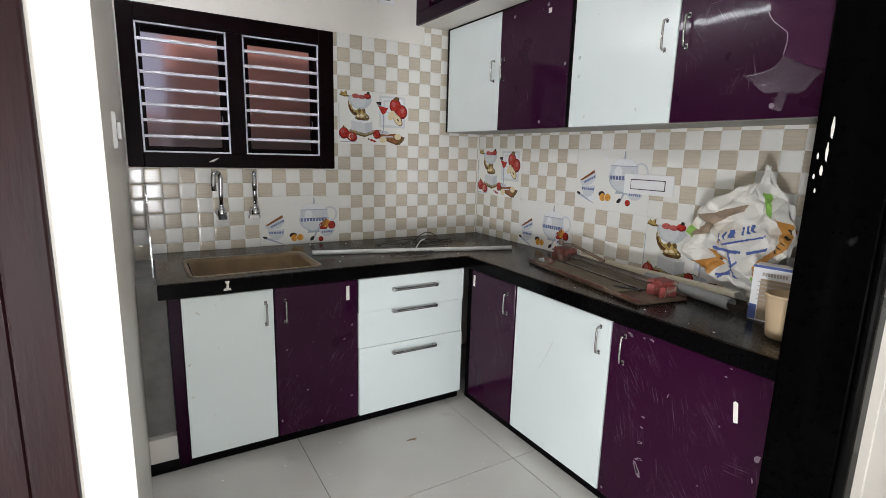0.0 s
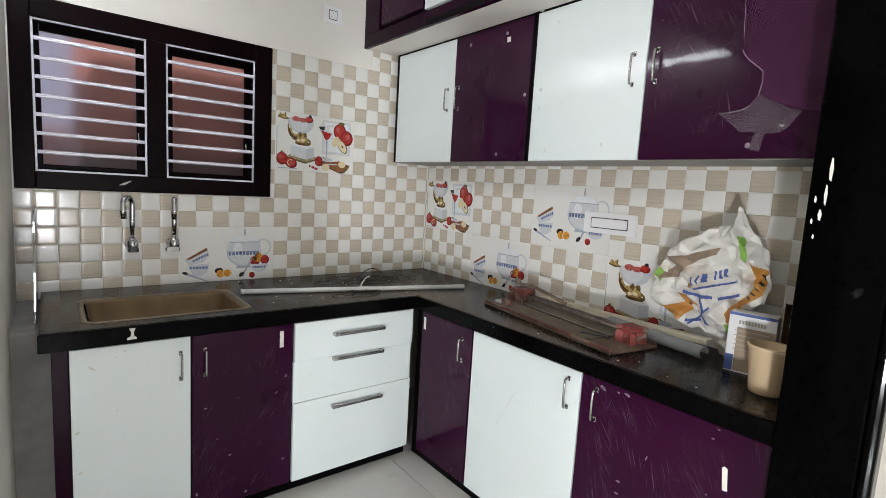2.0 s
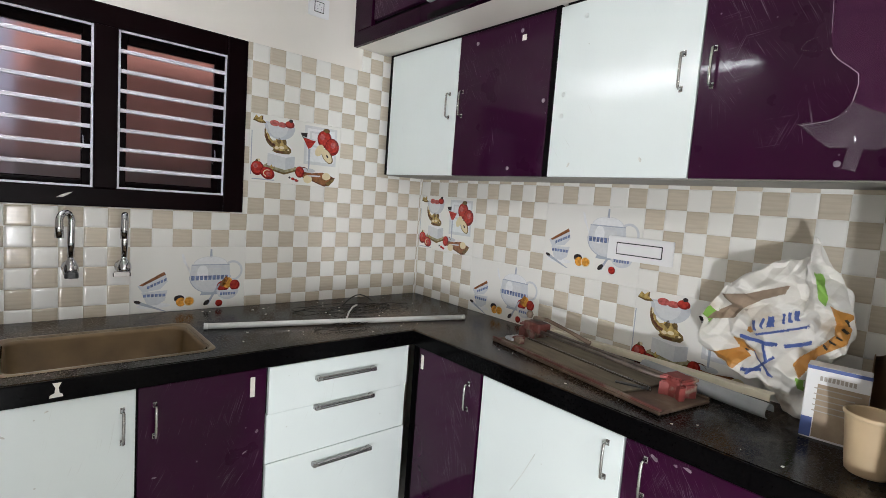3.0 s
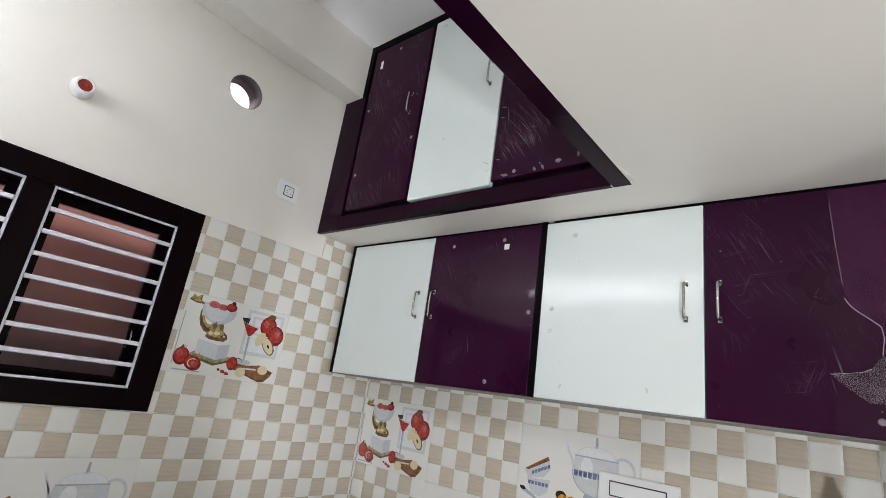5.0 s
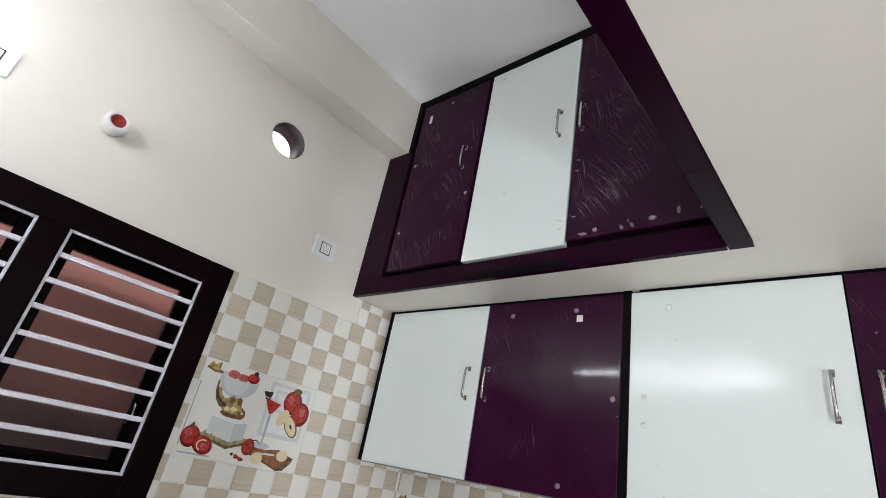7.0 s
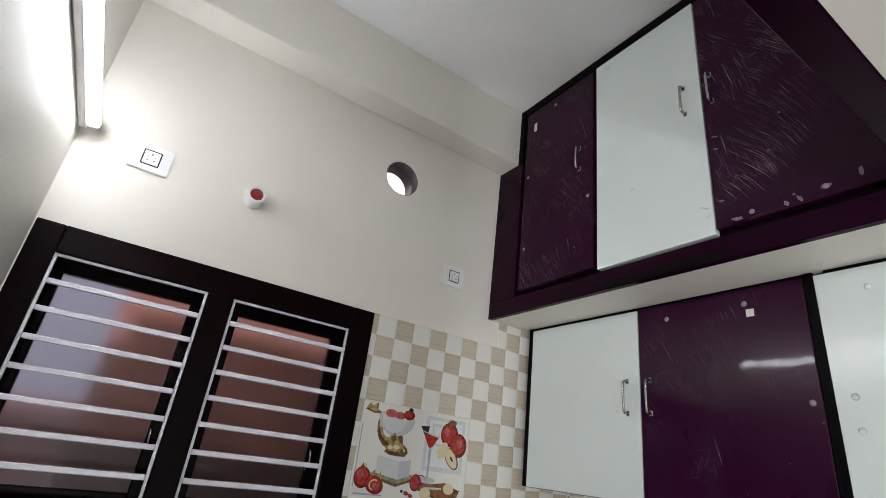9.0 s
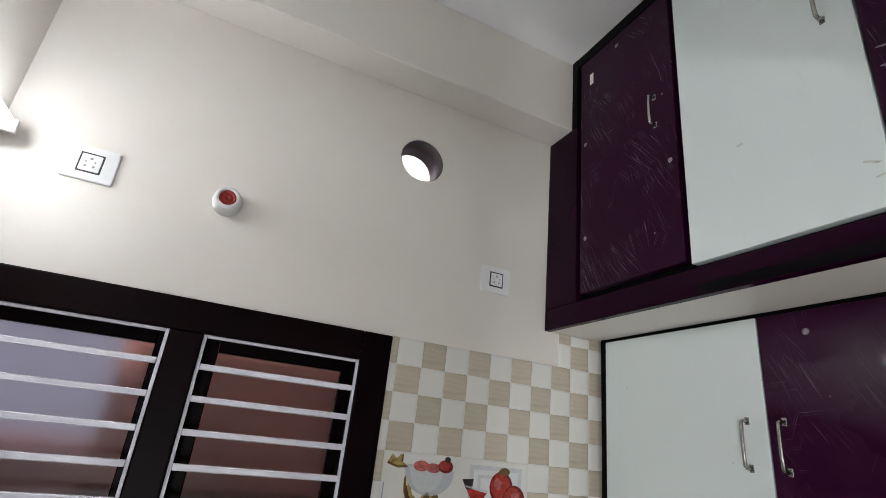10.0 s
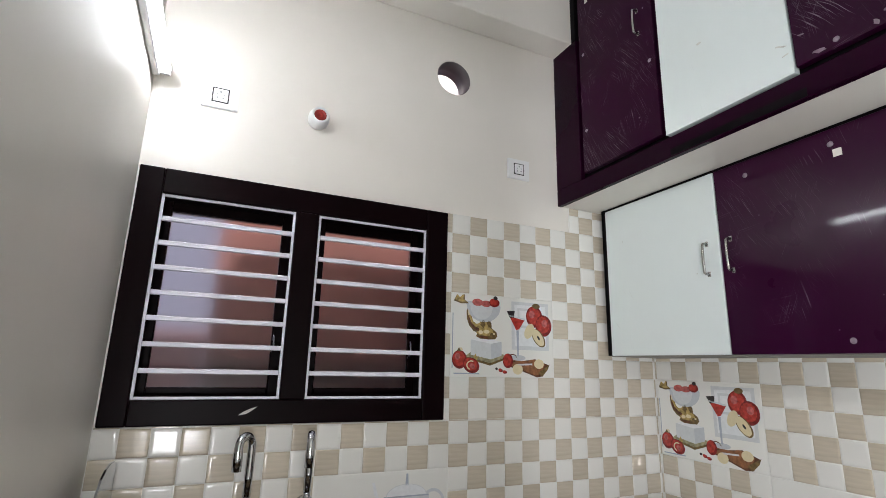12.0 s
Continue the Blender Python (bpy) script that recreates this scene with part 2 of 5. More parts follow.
def tube(points, radius, segs=10, bm=None, closed=False):
    """A round bar along a line of points; radius: one number, or one for each point."""
    b = bmesh.new()
    pts = [Vector(p) for p in points]
    rings = []
    up = None
    for i, p in enumerate(pts):
        d = (pts[min(i + 1, len(pts) - 1)] - pts[max(i - 1, 0)]).normalized()
        if up is None:
            up = d.orthogonal().normalized()
        up = (up - d * up.dot(d)).normalized()
        side = d.cross(up)
        r = radius[i] if isinstance(radius, (list, tuple)) else radius
        rings.append([b.verts.new(p + (up * math.cos(a) + side * math.sin(a)) * r) for a in [2 * math.pi * k / segs for k in range(segs)]])
    for r0, r1 in zip(rings, rings[1:]):
        for k in range(segs):
            f = b.faces.new((r0[k], r0[(k + 1) % segs], r1[(k + 1) % segs], r1[k]))
            f.smooth = True
    b.faces.new(rings[0][::-1])
    b.faces.new(rings[-1])
    bmesh.ops.recalc_face_normals(b, faces=b.faces[:])
    return merge(bm, b)


def lathe(profile, segs=28, bm=None, m=None):
    """A turned shape from (radius, height) rows; m places it."""
    b = bmesh.new()
    rings = []
    for r, z in profile:
        rings.append([b.verts.new((r * math.cos(2 * math.pi * k / segs), r * math.sin(2 * math.pi * k / segs), z)) for k in range(segs)])
    for r0, r1 in zip(rings, rings[1:]):
        for k in range(segs):
            f = b.faces.new((r0[k], r0[(k + 1) % segs], r1[(k + 1) % segs], r1[k]))
            f.smooth = True
    bmesh.ops.remove_doubles(b, verts=b.verts[:], dist=1e-6)
    bmesh.ops.recalc_face_normals(b, faces=b.faces[:])
    if m is not None:
        b.transform(m)
    return merge(bm, b)


def slab(outline, depth, bm=None, m=None, bevel=0.0):
    """A flat outline of (x, y), raised by depth along z; m places it."""
    b = bmesh.new()
    vs = [b.verts.new((x, y, 0)) for x, y in outline]
    f = b.faces.new(vs)
    r = bmesh.ops.extrude_face_region(b, geom=[f])
    for v in r["geom"]:
        if isinstance(v, bmesh.types.BMVert):
            v.co.z += depth
    bmesh.ops.recalc_face_normals(b, faces=b.faces[:])
    if bevel:
        bmesh.ops.bevel(b, geom=[e for e in b.edges if e.verts[0].co.z > depth / 2 and e.verts[1].co.z > depth / 2], offset=bevel, segments=2, affect="EDGES")
    if m is not None:
        b.transform(m)
    return merge(bm, b)


def rounded(x0, x1, y0, y1, r, n=6):
    out = []
    for cx, cy, a0 in ((x1 - r, y1 - r, 0), (x0 + r, y1 - r, 90), (x0 + r, y0 + r, 180), (x1 - r, y0 + r, 270)):
        for k in range(n + 1):
            a = radians(a0 + 90 * k / n)
            out.append((cx + r * math.cos(a), cy + r * math.sin(a)))
    return out


def link(name, bm, material):
    me = bpy.data.meshes.new(name)
    bm.to_mesh(me)
    bm.free()
    me.materials.append(material)
    return new(name, me)


def thing(name, at, label, category, group="", kind="", turn=(0, 0, 0)):
    ob = new(name)
    ob.empty_display_size = 0.05
    ob.matrix_world = pose(*at, *turn)
    bpy.context.view_layer.update()
    return tagged(ob, label, category, group, kind)


def part(name, bm, material, parent, label="", local=False):
    """A bmesh as one mesh object under a thing or part. The bmesh is in world places, unless local."""
    root = parent
    while root.parent:
        root = root.parent
    if not local:
        bm.transform(root.matrix_basis.inverted())
    ob = link(name, bm, material)
    ob.parent = parent
    return tagged(ob, label)


def structure(name, bm, material, label, category):
    return tagged(link(name, bm, material), label, category, "", "structure")


# ---- plan ----
XL, ZC, ZL = -2.065, 3.155, 2.131          # kitchen's left wall, ceiling, loft soffit
YJ, YE = -1.79, -2.258                      # left wall's end, end of the counter
HX0, HX1, HY = -3.5, 0.85, -5.0             # the hall behind

# floor bed and tiles
structure("floor", box(HX0, HX1, HY, 0.0, -0.12, -0.004), GROUT, "dark cement bed under the floor tiles", "floor")
FT = 0.817
ftile = {}
floor_ob = bpy.data.objects["floor"]
for i in range(-5, 4):
    for j in range(-6, 3):
        x0, y0 = -0.6375 + i * FT, -1.283 + j * FT
        x1, y1 = min(x0 + FT, HX1), min(y0 + FT, 0.0)
        x0, y0 = max(x0, HX0), max(y0, HY)
        if x1 - x0 < 0.05 or y1 - y0 < 0.05:
            continue
        key = (round(x1 - x0, 3), round(y1 - y0, 3))
        if key not in ftile:
            b = box(0.0019, key[0] - 0.0019, 0.0019, key[1] - 0.0019, -0.004, 0.0, 0.0008)
            me = bpy.data.meshes.new("floor_tile")
            b.to_mesh(me)
            b.free()
            me.materials.append(FLOOR)
            ftile[key] = me
        ob = new("floor_tile", ftile[key])
        ob.location = (x0, y0, 0)
        ob.parent = floor_ob

# window wall, with the window's opening and the round duct hole
WX0, WX1, WZ0, WZ1 = -2.058, -1.034, 1.263, 2.017
T = 0.115
HCX, HCZ, HR = -1.011, 2.612, 0.077
bm = box(XL - 0.1, HX1, 0, T, -0.1, WZ0)
box(XL - 0.1, WX0, 0, T, WZ0, WZ1, bm=bm)
box(WX1, HX1, 0, T, WZ0, WZ1, bm=bm)
box(XL - 0.1, HX1, 0, T, WZ1, HCZ - 0.15, bm=bm)
box(XL - 0.1, HX1, 0, T, HCZ + 0.15, ZC + 0.1, bm=bm)
box(XL - 0.1, HCX - 0.15, 0, T, HCZ - 0.15, HCZ + 0.15, bm=bm)
box(HCX + 0.15, HX1, 0, T, HCZ - 0.15, HCZ + 0.15, bm=bm)
ring = bmesh.new()
N = 32
loops = []
for y in (0.0, T):
    ci = [ring.verts.new((HCX + HR * math.cos(2 * math.pi * k / N), y, HCZ + HR * math.sin(2 * math.pi * k / N))) for k in range(N)]
    sq = []
    for k in range(N):
        c, s = math.cos(2 * math.pi * k / N), math.sin(2 * math.pi * k / N)
        q = 0.15 / max(abs(c), abs(s))
        sq.append(ring.verts.new((HCX + q * c, y, HCZ + q * s)))
    loops.append((ci, sq))
    for k in range(N):
        ring.faces.new((ci[k], ci[(k + 1) % N], sq[(k + 1) % N], sq[k]))
for k in range(N):
    f = ring.faces.new((loops[0][0][k], loops[0][0][(k + 1) % N], loops[1][0][(k + 1) % N], loops[1][0][k]))
    f.smooth = True
bmesh.ops.recalc_face_normals(ring, faces=ring.faces[:])
for f in ring.faces:
    if abs(f.normal.y) < 0.5 and f.normal.dot(f.calc_center_median() - Vector((HCX, T / 2, HCZ))) > 0:
        f.normal_flip()
merge(bm, ring)
structure("wall_north", bm, WALL, "cream painted window wall with a round duct hole", "wall")
structure("duct_lining", lathe([(HR - 0.001, 0.004), (HR - 0.001, T - 0.004), (HR - 0.004, T - 0.004), (HR - 0.004, 0.004), (HR - 0.001, 0.004)], 32, m=Matrix.Translation((HCX, 0, HCZ)) @ pose(0, 0, 0, -90)), DUCTP, "grey plastic lining inside the round duct hole", "duct")
structure("wall_east", box(0, 0.12, YE - 0.04, -0.0005, 0, ZL), WALL, "cream painted wall behind the cabinets", "wall")
structure("wall_west", box(XL - 0.09, XL, YJ, -0.0005, 0, ZC), WALL, "cream painted side wall with the tube light", "wall")
structure("ceiling", box(HX0 - 0.1, HX1 + 0.1, HY - 0.1, 0.0, ZC, ZC + 0.12), CEIL, "white painted ceiling", "ceiling")
structure("beam", box(XL + 0.0005, HX1, -0.128, -0.0005, 2.853, ZC - 0.0005, 0.004), WALL, "cream painted beam along the window wall", "beam")
structure("loft_slab", box(-0.4995, HX1, -3.2, -0.0005, ZL, ZL + 0.06), WALL, "cream plastered loft slab over the wall cabinets", "slab")
bm = box(XL - 0.09, -0.4996, -3.2, -1.507, ZL, ZL + 0.5)
box(-0.4995, HX1, -3.2, -1.507, ZL + 0.0605, ZL + 0.5, bm=bm)
structure("loft_soffit", bm, WALL, "cream plastered underside of the loft over the entrance", "ceiling")
# the hall that closes the place; its unseen west and south openings suit added lamps
bm = box(XL - 1.2, XL - 1.051, YJ + 0.02, YJ + 0.12, 0, ZC)
box(HX0, XL - 1.2, YJ + 0.02, YJ + 0.12, 0, ZC, bm=bm)
box(XL - 1.05, XL - 0.0905, YJ + 0.02, YJ + 0.12, 2.12, ZC, bm=bm)
structure("wall_hall_north", bm, WALL, "cream painted hall wall round the brown door", "wall")
bm = box(HX0 - 0.1, HX0, HY, -3.95, 0, ZC)
box(HX0 - 0.1, HX0, -3.2, YJ + 0.12, 0, ZC, bm=bm)
box(HX0 - 0.1, HX0, -3.95, -3.2, 1.05, ZC, bm=bm)
structure("wall_hall_west", bm, WALL, "unseen cream painted hall wall, opened for an added lamp", "wall")
structure("wall_basin", box(0.121, HX1, YE - 0.045, YE - 0.02, 0, ZL - 0.0005), WALL, "cream painted wall behind the wash basin", "wall")
bm = box(HX0 - 0.1, -2.45, HY - 0.1, HY, 0, ZC)
box(-1.75, HX1 + 0.1, HY - 0.1, HY, 0, ZC, bm=bm)
box(-2.45, -1.75, HY - 0.1, HY, 1.3, ZC, bm=bm)
box(-2.45, -1.75, HY - 0.1, HY, 0, 0.35, bm=bm)
structure("wall_hall_south", bm, WALL, "unseen cream painted hall wall, opened low for an added lamp", "wall")
structure("wall_hall_east", box(HX1, HX1 + 0.1, HY, 0, 0, ZC), WALL, "cream painted wall behind the wash basin", "wall")

# black polished partition at the counter's end
bm = box(-0.575, -0.515, -2.427, -2.262, 0, ZL - 0.0005, 0.006, 2)
box(-0.5145, -0.0005, -2.298, -2.262, 0, ZL - 0.0005, bm=bm)
structure("partition", bm, JAMB, "black polished stone jamb at the counter's end", "jamb")
MOULD = mat("black_polished_moulding", (0.0015, 0.0015, 0.0015), 0.12, spec=0.09, vary=0.4, scale=60)
jamb_ob = bpy.data.objects["partition"]
for y, z, w, h in ((-2.300, 1.452, 0.006, 0.045), (-2.296, 1.395, 0.005, 0.04), (-2.290, 1.350, 0.006, 0.022), (-2.278, 1.385, 0.004, 0.02), (-2.276, 1.335, 0.004, 0.016), (-2.283, 1.300, 0.0035, 0.014)):
    w, h = w * 0.62, h * (1.2 if h > 0.021 else 0.8)
    part("paint_splash", slab([(-w * 0.6, -h * 0.5), (w * 0.5, -h * 0.4), (w, 0.0), (w * 0.4, h * 0.5), (-w * 0.3, h * 0.45), (-w, 0.05 * h)], 0.0008, m=Matrix.Translation((-0.5752, y, z)) @ Matrix(((0, 0, -1, 0), (1, 0, 0, 0), (0, 1, 0, 0), (0, 0, 0, 1)))), DUST, jamb_ob, "splash of white paint")
structure("partition_moulding", box(-0.580, -0.517, -2.454, -2.4275, 0, ZL - 0.0005, 0.012, 3), MOULD, "black rounded stone moulding on the jamb", "trim")

# brown door beside the kitchen
door = thing("door_1", (XL - 0.55, YJ, 0), "dark brown painted wooden door in its frame", "door", kind="structure")
part("door_frame", box(XL - 0.162, XL - 0.0905, YJ - 0.012, YJ + 0.11, 0, 2.12, 0.006, 2), DOORWOOD, door)
part("door_frame", box(XL - 1.05, XL - 0.97, YJ - 0.012, YJ + 0.11, 0, 2.12, 0.006, 2), DOORWOOD, door)
part("door_frame", box(XL - 0.969, XL - 0.163, YJ - 0.012, YJ + 0.11, 2.04, 2.119, 0.006, 2), DOORWOOD, door)
leaf = part("door_leaf", box(XL - 0.966, XL - 0.166, YJ + 0.012, YJ + 0.05, 0.006, 2.036, 0.004), DOORWOOD, door)
bm = box(XL - 0.9, XL - 0.26, YJ + 0.004, YJ + 0.013, 0.2, 0.95, 0.004)
box(XL - 0.9, XL - 0.26, YJ + 0.004, YJ + 0.013, 1.1, 1.9, 0.004, bm=bm)
part("panel", bm, DOORWOOD, leaf)


# ---- window ----
win = thing("window_1", ((WX0 + WX1) / 2, 0, WZ0), "dark brown wooden two-light window with white grill bars", "window", kind="structure")
F0, F1 = -0.02, 0.075
for a, b_, c, d in ((WX0, -1.990, WZ0, WZ1), (-1.592, -1.516, 1.334, 1.938), (-1.118, WX1, WZ0, WZ1)):
    part("frame_post", box(a, b_, F0, F1, c, d, 0.004, 2), WINWOOD, win)
for c, d in ((WZ0, 1.334), (1.938, WZ1)):
    part("frame_rail", box(-1.9897, -1.1183, F0, F1, c, d, 0.004, 2), WINWOOD, win)
for x0, x1 in ((-1.990, -1.592), (-1.516, -1.118)):
    z0, z1 = 1.334, 1.938
    g = part("grill", box(x0 + 0.0005, x0 + 0.0085, -0.010, -0.002, z0 + 0.0005, z1 - 0.0005, 0.001), GRILL, win, "white painted iron grill")
    part("grill_bar", box(x1 - 0.0085, x1 - 0.0005, -0.010, -0.002, z0 + 0.0005, z1 - 0.0005, 0.001), GRILL, g)
    for z in (z0 + 0.0005, z1 - 0.0085):
        part("grill_bar", box(x0 + 0.009, x1 - 0.009, -0.010, -0.002, z, z + 0.008, 0.001), GRILL, g)
    for k in range(7):
        z = z0 + 0.0785 + k * (z1 - z0 - 0.157) / 6 - 0.005 + 0.006
        part("grill_bar", box(x0 + 0.009, x1 - 0.009, -0.013, 0.0, z - 0.0072, z + 0.0072, 0.0015), GRILL, g)
    # shutter with its pane, set back behind the grill
    s0, s1, y0, y1 = x0 - 0.006, x1 + 0.006, 0.0755, 0.11
    wl, wr = (0.032, 0.036) if x0 < -1.7 else (0.048, 0.030)
    sash = part("shutter", box(s0, s0 + wl, y0, y1, z0 - 0.006, z1 + 0.006, 0.003), WINWOOD, win)
    part("stile", box(s1 - wr, s1, y0, y1, z0 - 0.006, z1 + 0.006, 0.003), WINWOOD, sash)
    part("rail", box(s0 + wl + 0.0005, s1 - wr - 0.0005, y0, y1, z0 - 0.006, z0 + 0.030, 0.003), WINWOOD, sash)
    part("rail", box(s0 + wl + 0.0005, s1 - wr - 0.0005, y0, y1, z1 - 0.029, z1 + 0.006, 0.003), WINWOOD, sash)
    part("stop_bead", box(s0 + wl + 0.0005, s1 - wr - 0.0005, y0 - 0.010, y0 - 0.0005, z0 + 0.0005, z0 + 0.010, 0.002), WINWOOD, sash)
    pane = part("pane", box(s0 + wl + 0.0008, s1 - wr - 0.0008, 0.09, 0.094, z0 + 0.0305, z1 - 0.0295), PANE, sash, "obscured window pane")
    pane.visible_shadow = False
    lx = s1 - wr + 0.006
    part("latch", tube([(lx, 0.074, z0 + 0.20), (lx, 0.062, z0 + 0.19), (lx + 0.002, 0.062, z0 + 0.16), (lx - 0.008, 0.066, z0 + 0.135)], 0.004, 8), CHROME, sash, "small metal latch")
part("paint_chip", slab([(0, 0), (0.022, 0.003), (0.036, 0.012), (0.052, 0.024), (0.034, 0.019), (0.014, 0.010)], 0.001, m=Matrix.Translation((-1.705, F0, 1.290)) @ pose(0, 0, 0, 90)), DUST, win, "pale chipped scrap of paint")
tagged(link("outside_wall", box(-1.82, 3.0, 1.05, 1.25, -0.5, 2.45), BRICKRED), "red-brown wall of the house next door", "wall", "", "structure")
# added sunlit pale sheet, stands in for bright sky in the duct hole
tagged(link("outside_wall", box(-9.0, 8.0, 6.0, 6.3, -0.5, 9.0), PALEOUT), "added pale backdrop, stands in for bright sky through the duct hole", "wall", "", "structure")
# darker colour paints the narrow gap's shade onto the red wall's foot
WALL_SHADE = mat("painted_wall_shade", (0.042, 0.018, 0.015), 0.8, vary=0.25, scale=4)
MAUVE = mat("mauve_low_wall", (0.120, 0.064, 0.068), 0.9, vary=0.2, scale=3, bump=0.3, bump_scale=20)
tagged(link("outside_dado", box(-1.82, 3.0, 1.03, 1.0495, -0.5, 1.46), WALL_SHADE), "dark band, shade painted on the foot of the house next door", "wall", "", "structure")
# added low wall, only there to darken the left pane's foot
tagged(link("boundary_wall", box(-9.0, -1.83, 1.30, 1.45, -0.5, 1.60, 0.01), MAUVE), "added low mauve wall that darkens the left pane's foot", "wall", "", "structure")
# added lilac sheet in place of the sky seen through the left pane
LILAC = mat("lilac_sky_standin", (0.120, 0.122, 0.170), 0.9, vary=0.12, scale=1.5)
tagged(link("outside_wall", box(-9.0, 3.0, 2.6, 2.8, -0.5, 3.4), LILAC), "added grey lilac backdrop, stands in for sky behind the left pane", "wall", "", "structure")
tagged(link("outside_ground", box(-150, 150, -150, 150, -0.6, -0.5), GROUT), "bare ground all round the house", "ground", "", "structure")

# ---- tube light on the side wall ----
tl = thing("tube_light", (XL, -0.64, 2.32), "lit white tube light in a slim batten", "tube light")
part("batten", box(XL + 0.0005, XL + 0.022, -1.25, -0.045, 2.300, 2.345, 0.004, 2), PLASTIC, tl, "white batten")
part("tube", tube([(XL + 0.037, -1.235, 2.3225), (XL + 0.037, -0.06, 2.3225)], 0.0135, 14), TUBE, tl, "glowing tube")
for y0, y1 in ((-1.25, -1.236), (-0.059, -0.045)):
    part("end_cap", box(XL + 0.0225, XL + 0.052, y0, y1, 2.306, 2.339, 0.004, 2), PLASTIC, tl, "white end cap")


# ---- cabinets ----
def pull(parent, at, length, axis, out, material=STEEL, label="steel bow handle", r=0.0044):
    """A bow handle: two feet and a flat bar. axis: its length; out: the way it stands off."""
    a, o = Vector(axis), Vector(out)
    c = Vector(at)
    pts = []
    for s, d in ((-0.5, 0.0), (-0.5, 0.015), (-0.47, 0.021), (-0.2, 0.023), (0.2, 0.023), (0.47, 0.021), (0.5, 0.015), (0.5, 0.0)):
        pts.append(c + a * (s * length) + o * d)
    bm = tube(pts, [r * 1.3, r, r, r, r, r, r, r * 1.3], 8)
    for s in (-0.5, 0.5):
        q = c + a * (s * length)
        e = Vector((0.006, 0.006, 0.009))
        for k in range(3):
            if abs(o[k]) > 0.5:
                e[k] = 0.0015
        box(q.x - e.x, q.x + e.x, q.y - e.y, q.y + e.y, q.z - e.z, q.z + e.z, 0.001, bm=bm)
    return part("handle", bm, material, parent, label)


def unit(name, label, x0, x1, y0, y1, z0, z1, group, open_from=None):
    """A cabinet's carcass in black edging; open_from: the height above which it is hollow, with no top."""
    t = thing(name, ((x0 + x1) / 2, (y0 + y1) / 2, z0), label, "cabinet", group)
    bm = box(x0, x1, y0, y1, z0, open_from or z1, 0.002)
    if open_from:
        for a, b_, c, d_ in ((x0, x0 + 0.018, y0, y1), (x1 - 0.018, x1, y0, y1), (x0 + 0.0185, x1 - 0.0185, y0, y0 + 0.018)):
            box(a, b_, c, d_, open_from + 0.0005, z1, 0.001, bm=bm)
    part("body", bm, BLACK_EDGE, t)
    return t


# base units under the window: fronts face -y at YB
YB, XB, ZB0, ZB1 = -0.678, -0.524, 0.048, 0.760
GB, GU, GL = "base cabinets", "wall cabinets", "loft cabinets"
base = unit("base_cabinet", "base cabinet with white and purple laminate doors under the sink", -1.958, -1.153, YB + 0.02, -0.03, 0.0, 0.772, GB, 0.62)
part("end_panel", box(-1.958, -1.914, YB, YB + 0.0195, 0.03, 0.770, 0.0015), PURPLE_P, base)
d = part("door", box(-1.911, -1.549, YB, YB + 0.018, ZB0, ZB1, 0.0015), WHITE_LAM, base, "white laminate door")
pull(d, (-1.582, YB, 0.652), 0.098, (0, 0, 1), (0, -1, 0))
d = part("door", box(-1.543, -1.157, YB, YB + 0.018, ZB0, ZB1, 0.0015), PURPLE, base, "scratched purple laminate door")
pull(d, (-1.498, YB, 0.652), 0.098, (0, 0, 1), (0, -1, 0))
part("sticker", box(-1.212, -1.196, YB - 0.0008, YB - 0.0001, 0.665, 0.735, 0.0), DUST, d, "white paper sticker")
drawers = unit("drawer_unit", "white laminate drawer unit with three long steel handles", -1.1525, -0.5445, YB + 0.02, -0.03, 0.0, 0.772, GB)
for (z0, z1), (dx, dy), hz in (((0.5886, 0.760), (0.003, -0.003), 0.693), ((0.4056, 0.588), (0, 0), 0.580), ((ZB0, 0.405), (0.002, -0.004), 0.358)):
    d = part("drawer_front", box(-1.150 + dx, -0.546 + dx, YB + dy, YB + 0.018, z0, z1, 0.0015), WHITE_LAM, drawers, "white laminate drawer front")
    yf = YB + dy
    b = box(-0.974, -0.716, yf - 0.026, yf - 0.016, hz - 0.0075, hz + 0.0075, 0.003, 2)
    for q in (-0.974, -0.734):
        box(q, q + 0.018, yf - 0.0255, yf, hz - 0.0085, hz + 0.0085, 0.002, bm=b)
    bar = part("handle", b, STEEL, d, "long ribbed steel handle")
    for q in (-0.003, 0.003):
        part("groove", box(-0.953, -0.737, yf - 0.0266, yf - 0.0261, hz + q - 0.0012, hz + q + 0.0012), DARKP, bar)
# base units along the long wall: fronts face -x at XB
corner = unit("base_cabinet", "corner base cabinet with a scuffed purple laminate door", XB + 0.02, -0.03, -1.103, YB - 0.002 + 0.01, 0.0, 0.772, GB)
d = part("door", box(XB, XB + 0.018, -1.098, -0.735, ZB0, ZB1, 0.0015), PURPLE, corner, "scratched purple laminate door")
pull(d, (XB, -1.040, 0.655), 0.098, (0, 0, 1), (-1, 0, 0))
part("sticker", box(XB - 0.0008, XB - 0.0001, -0.765, -0.748, 0.675, 0.735), DUST, d, "white paper sticker")
long_ = unit("base_cabinet", "base cabinet with a white and a purple laminate door", XB + 0.02, -0.03, YE + 0.001, -1.1035, 0.0, 0.772, GB)
d = part("door", box(XB, XB + 0.018, -1.668, -1.110, ZB0, ZB1, 0.0015), WHITE_LAM, long_, "white laminate door with a scratch")
pull(d, (XB, -1.620, 0.671), 0.104, (0, 0, 1), (-1, 0, 0))
d = part("door", box(XB, XB + 0.018, YE + 0.004, -1.674, ZB0, ZB1, 0.0015), PURPLE, long_, "scratched purple laminate door")
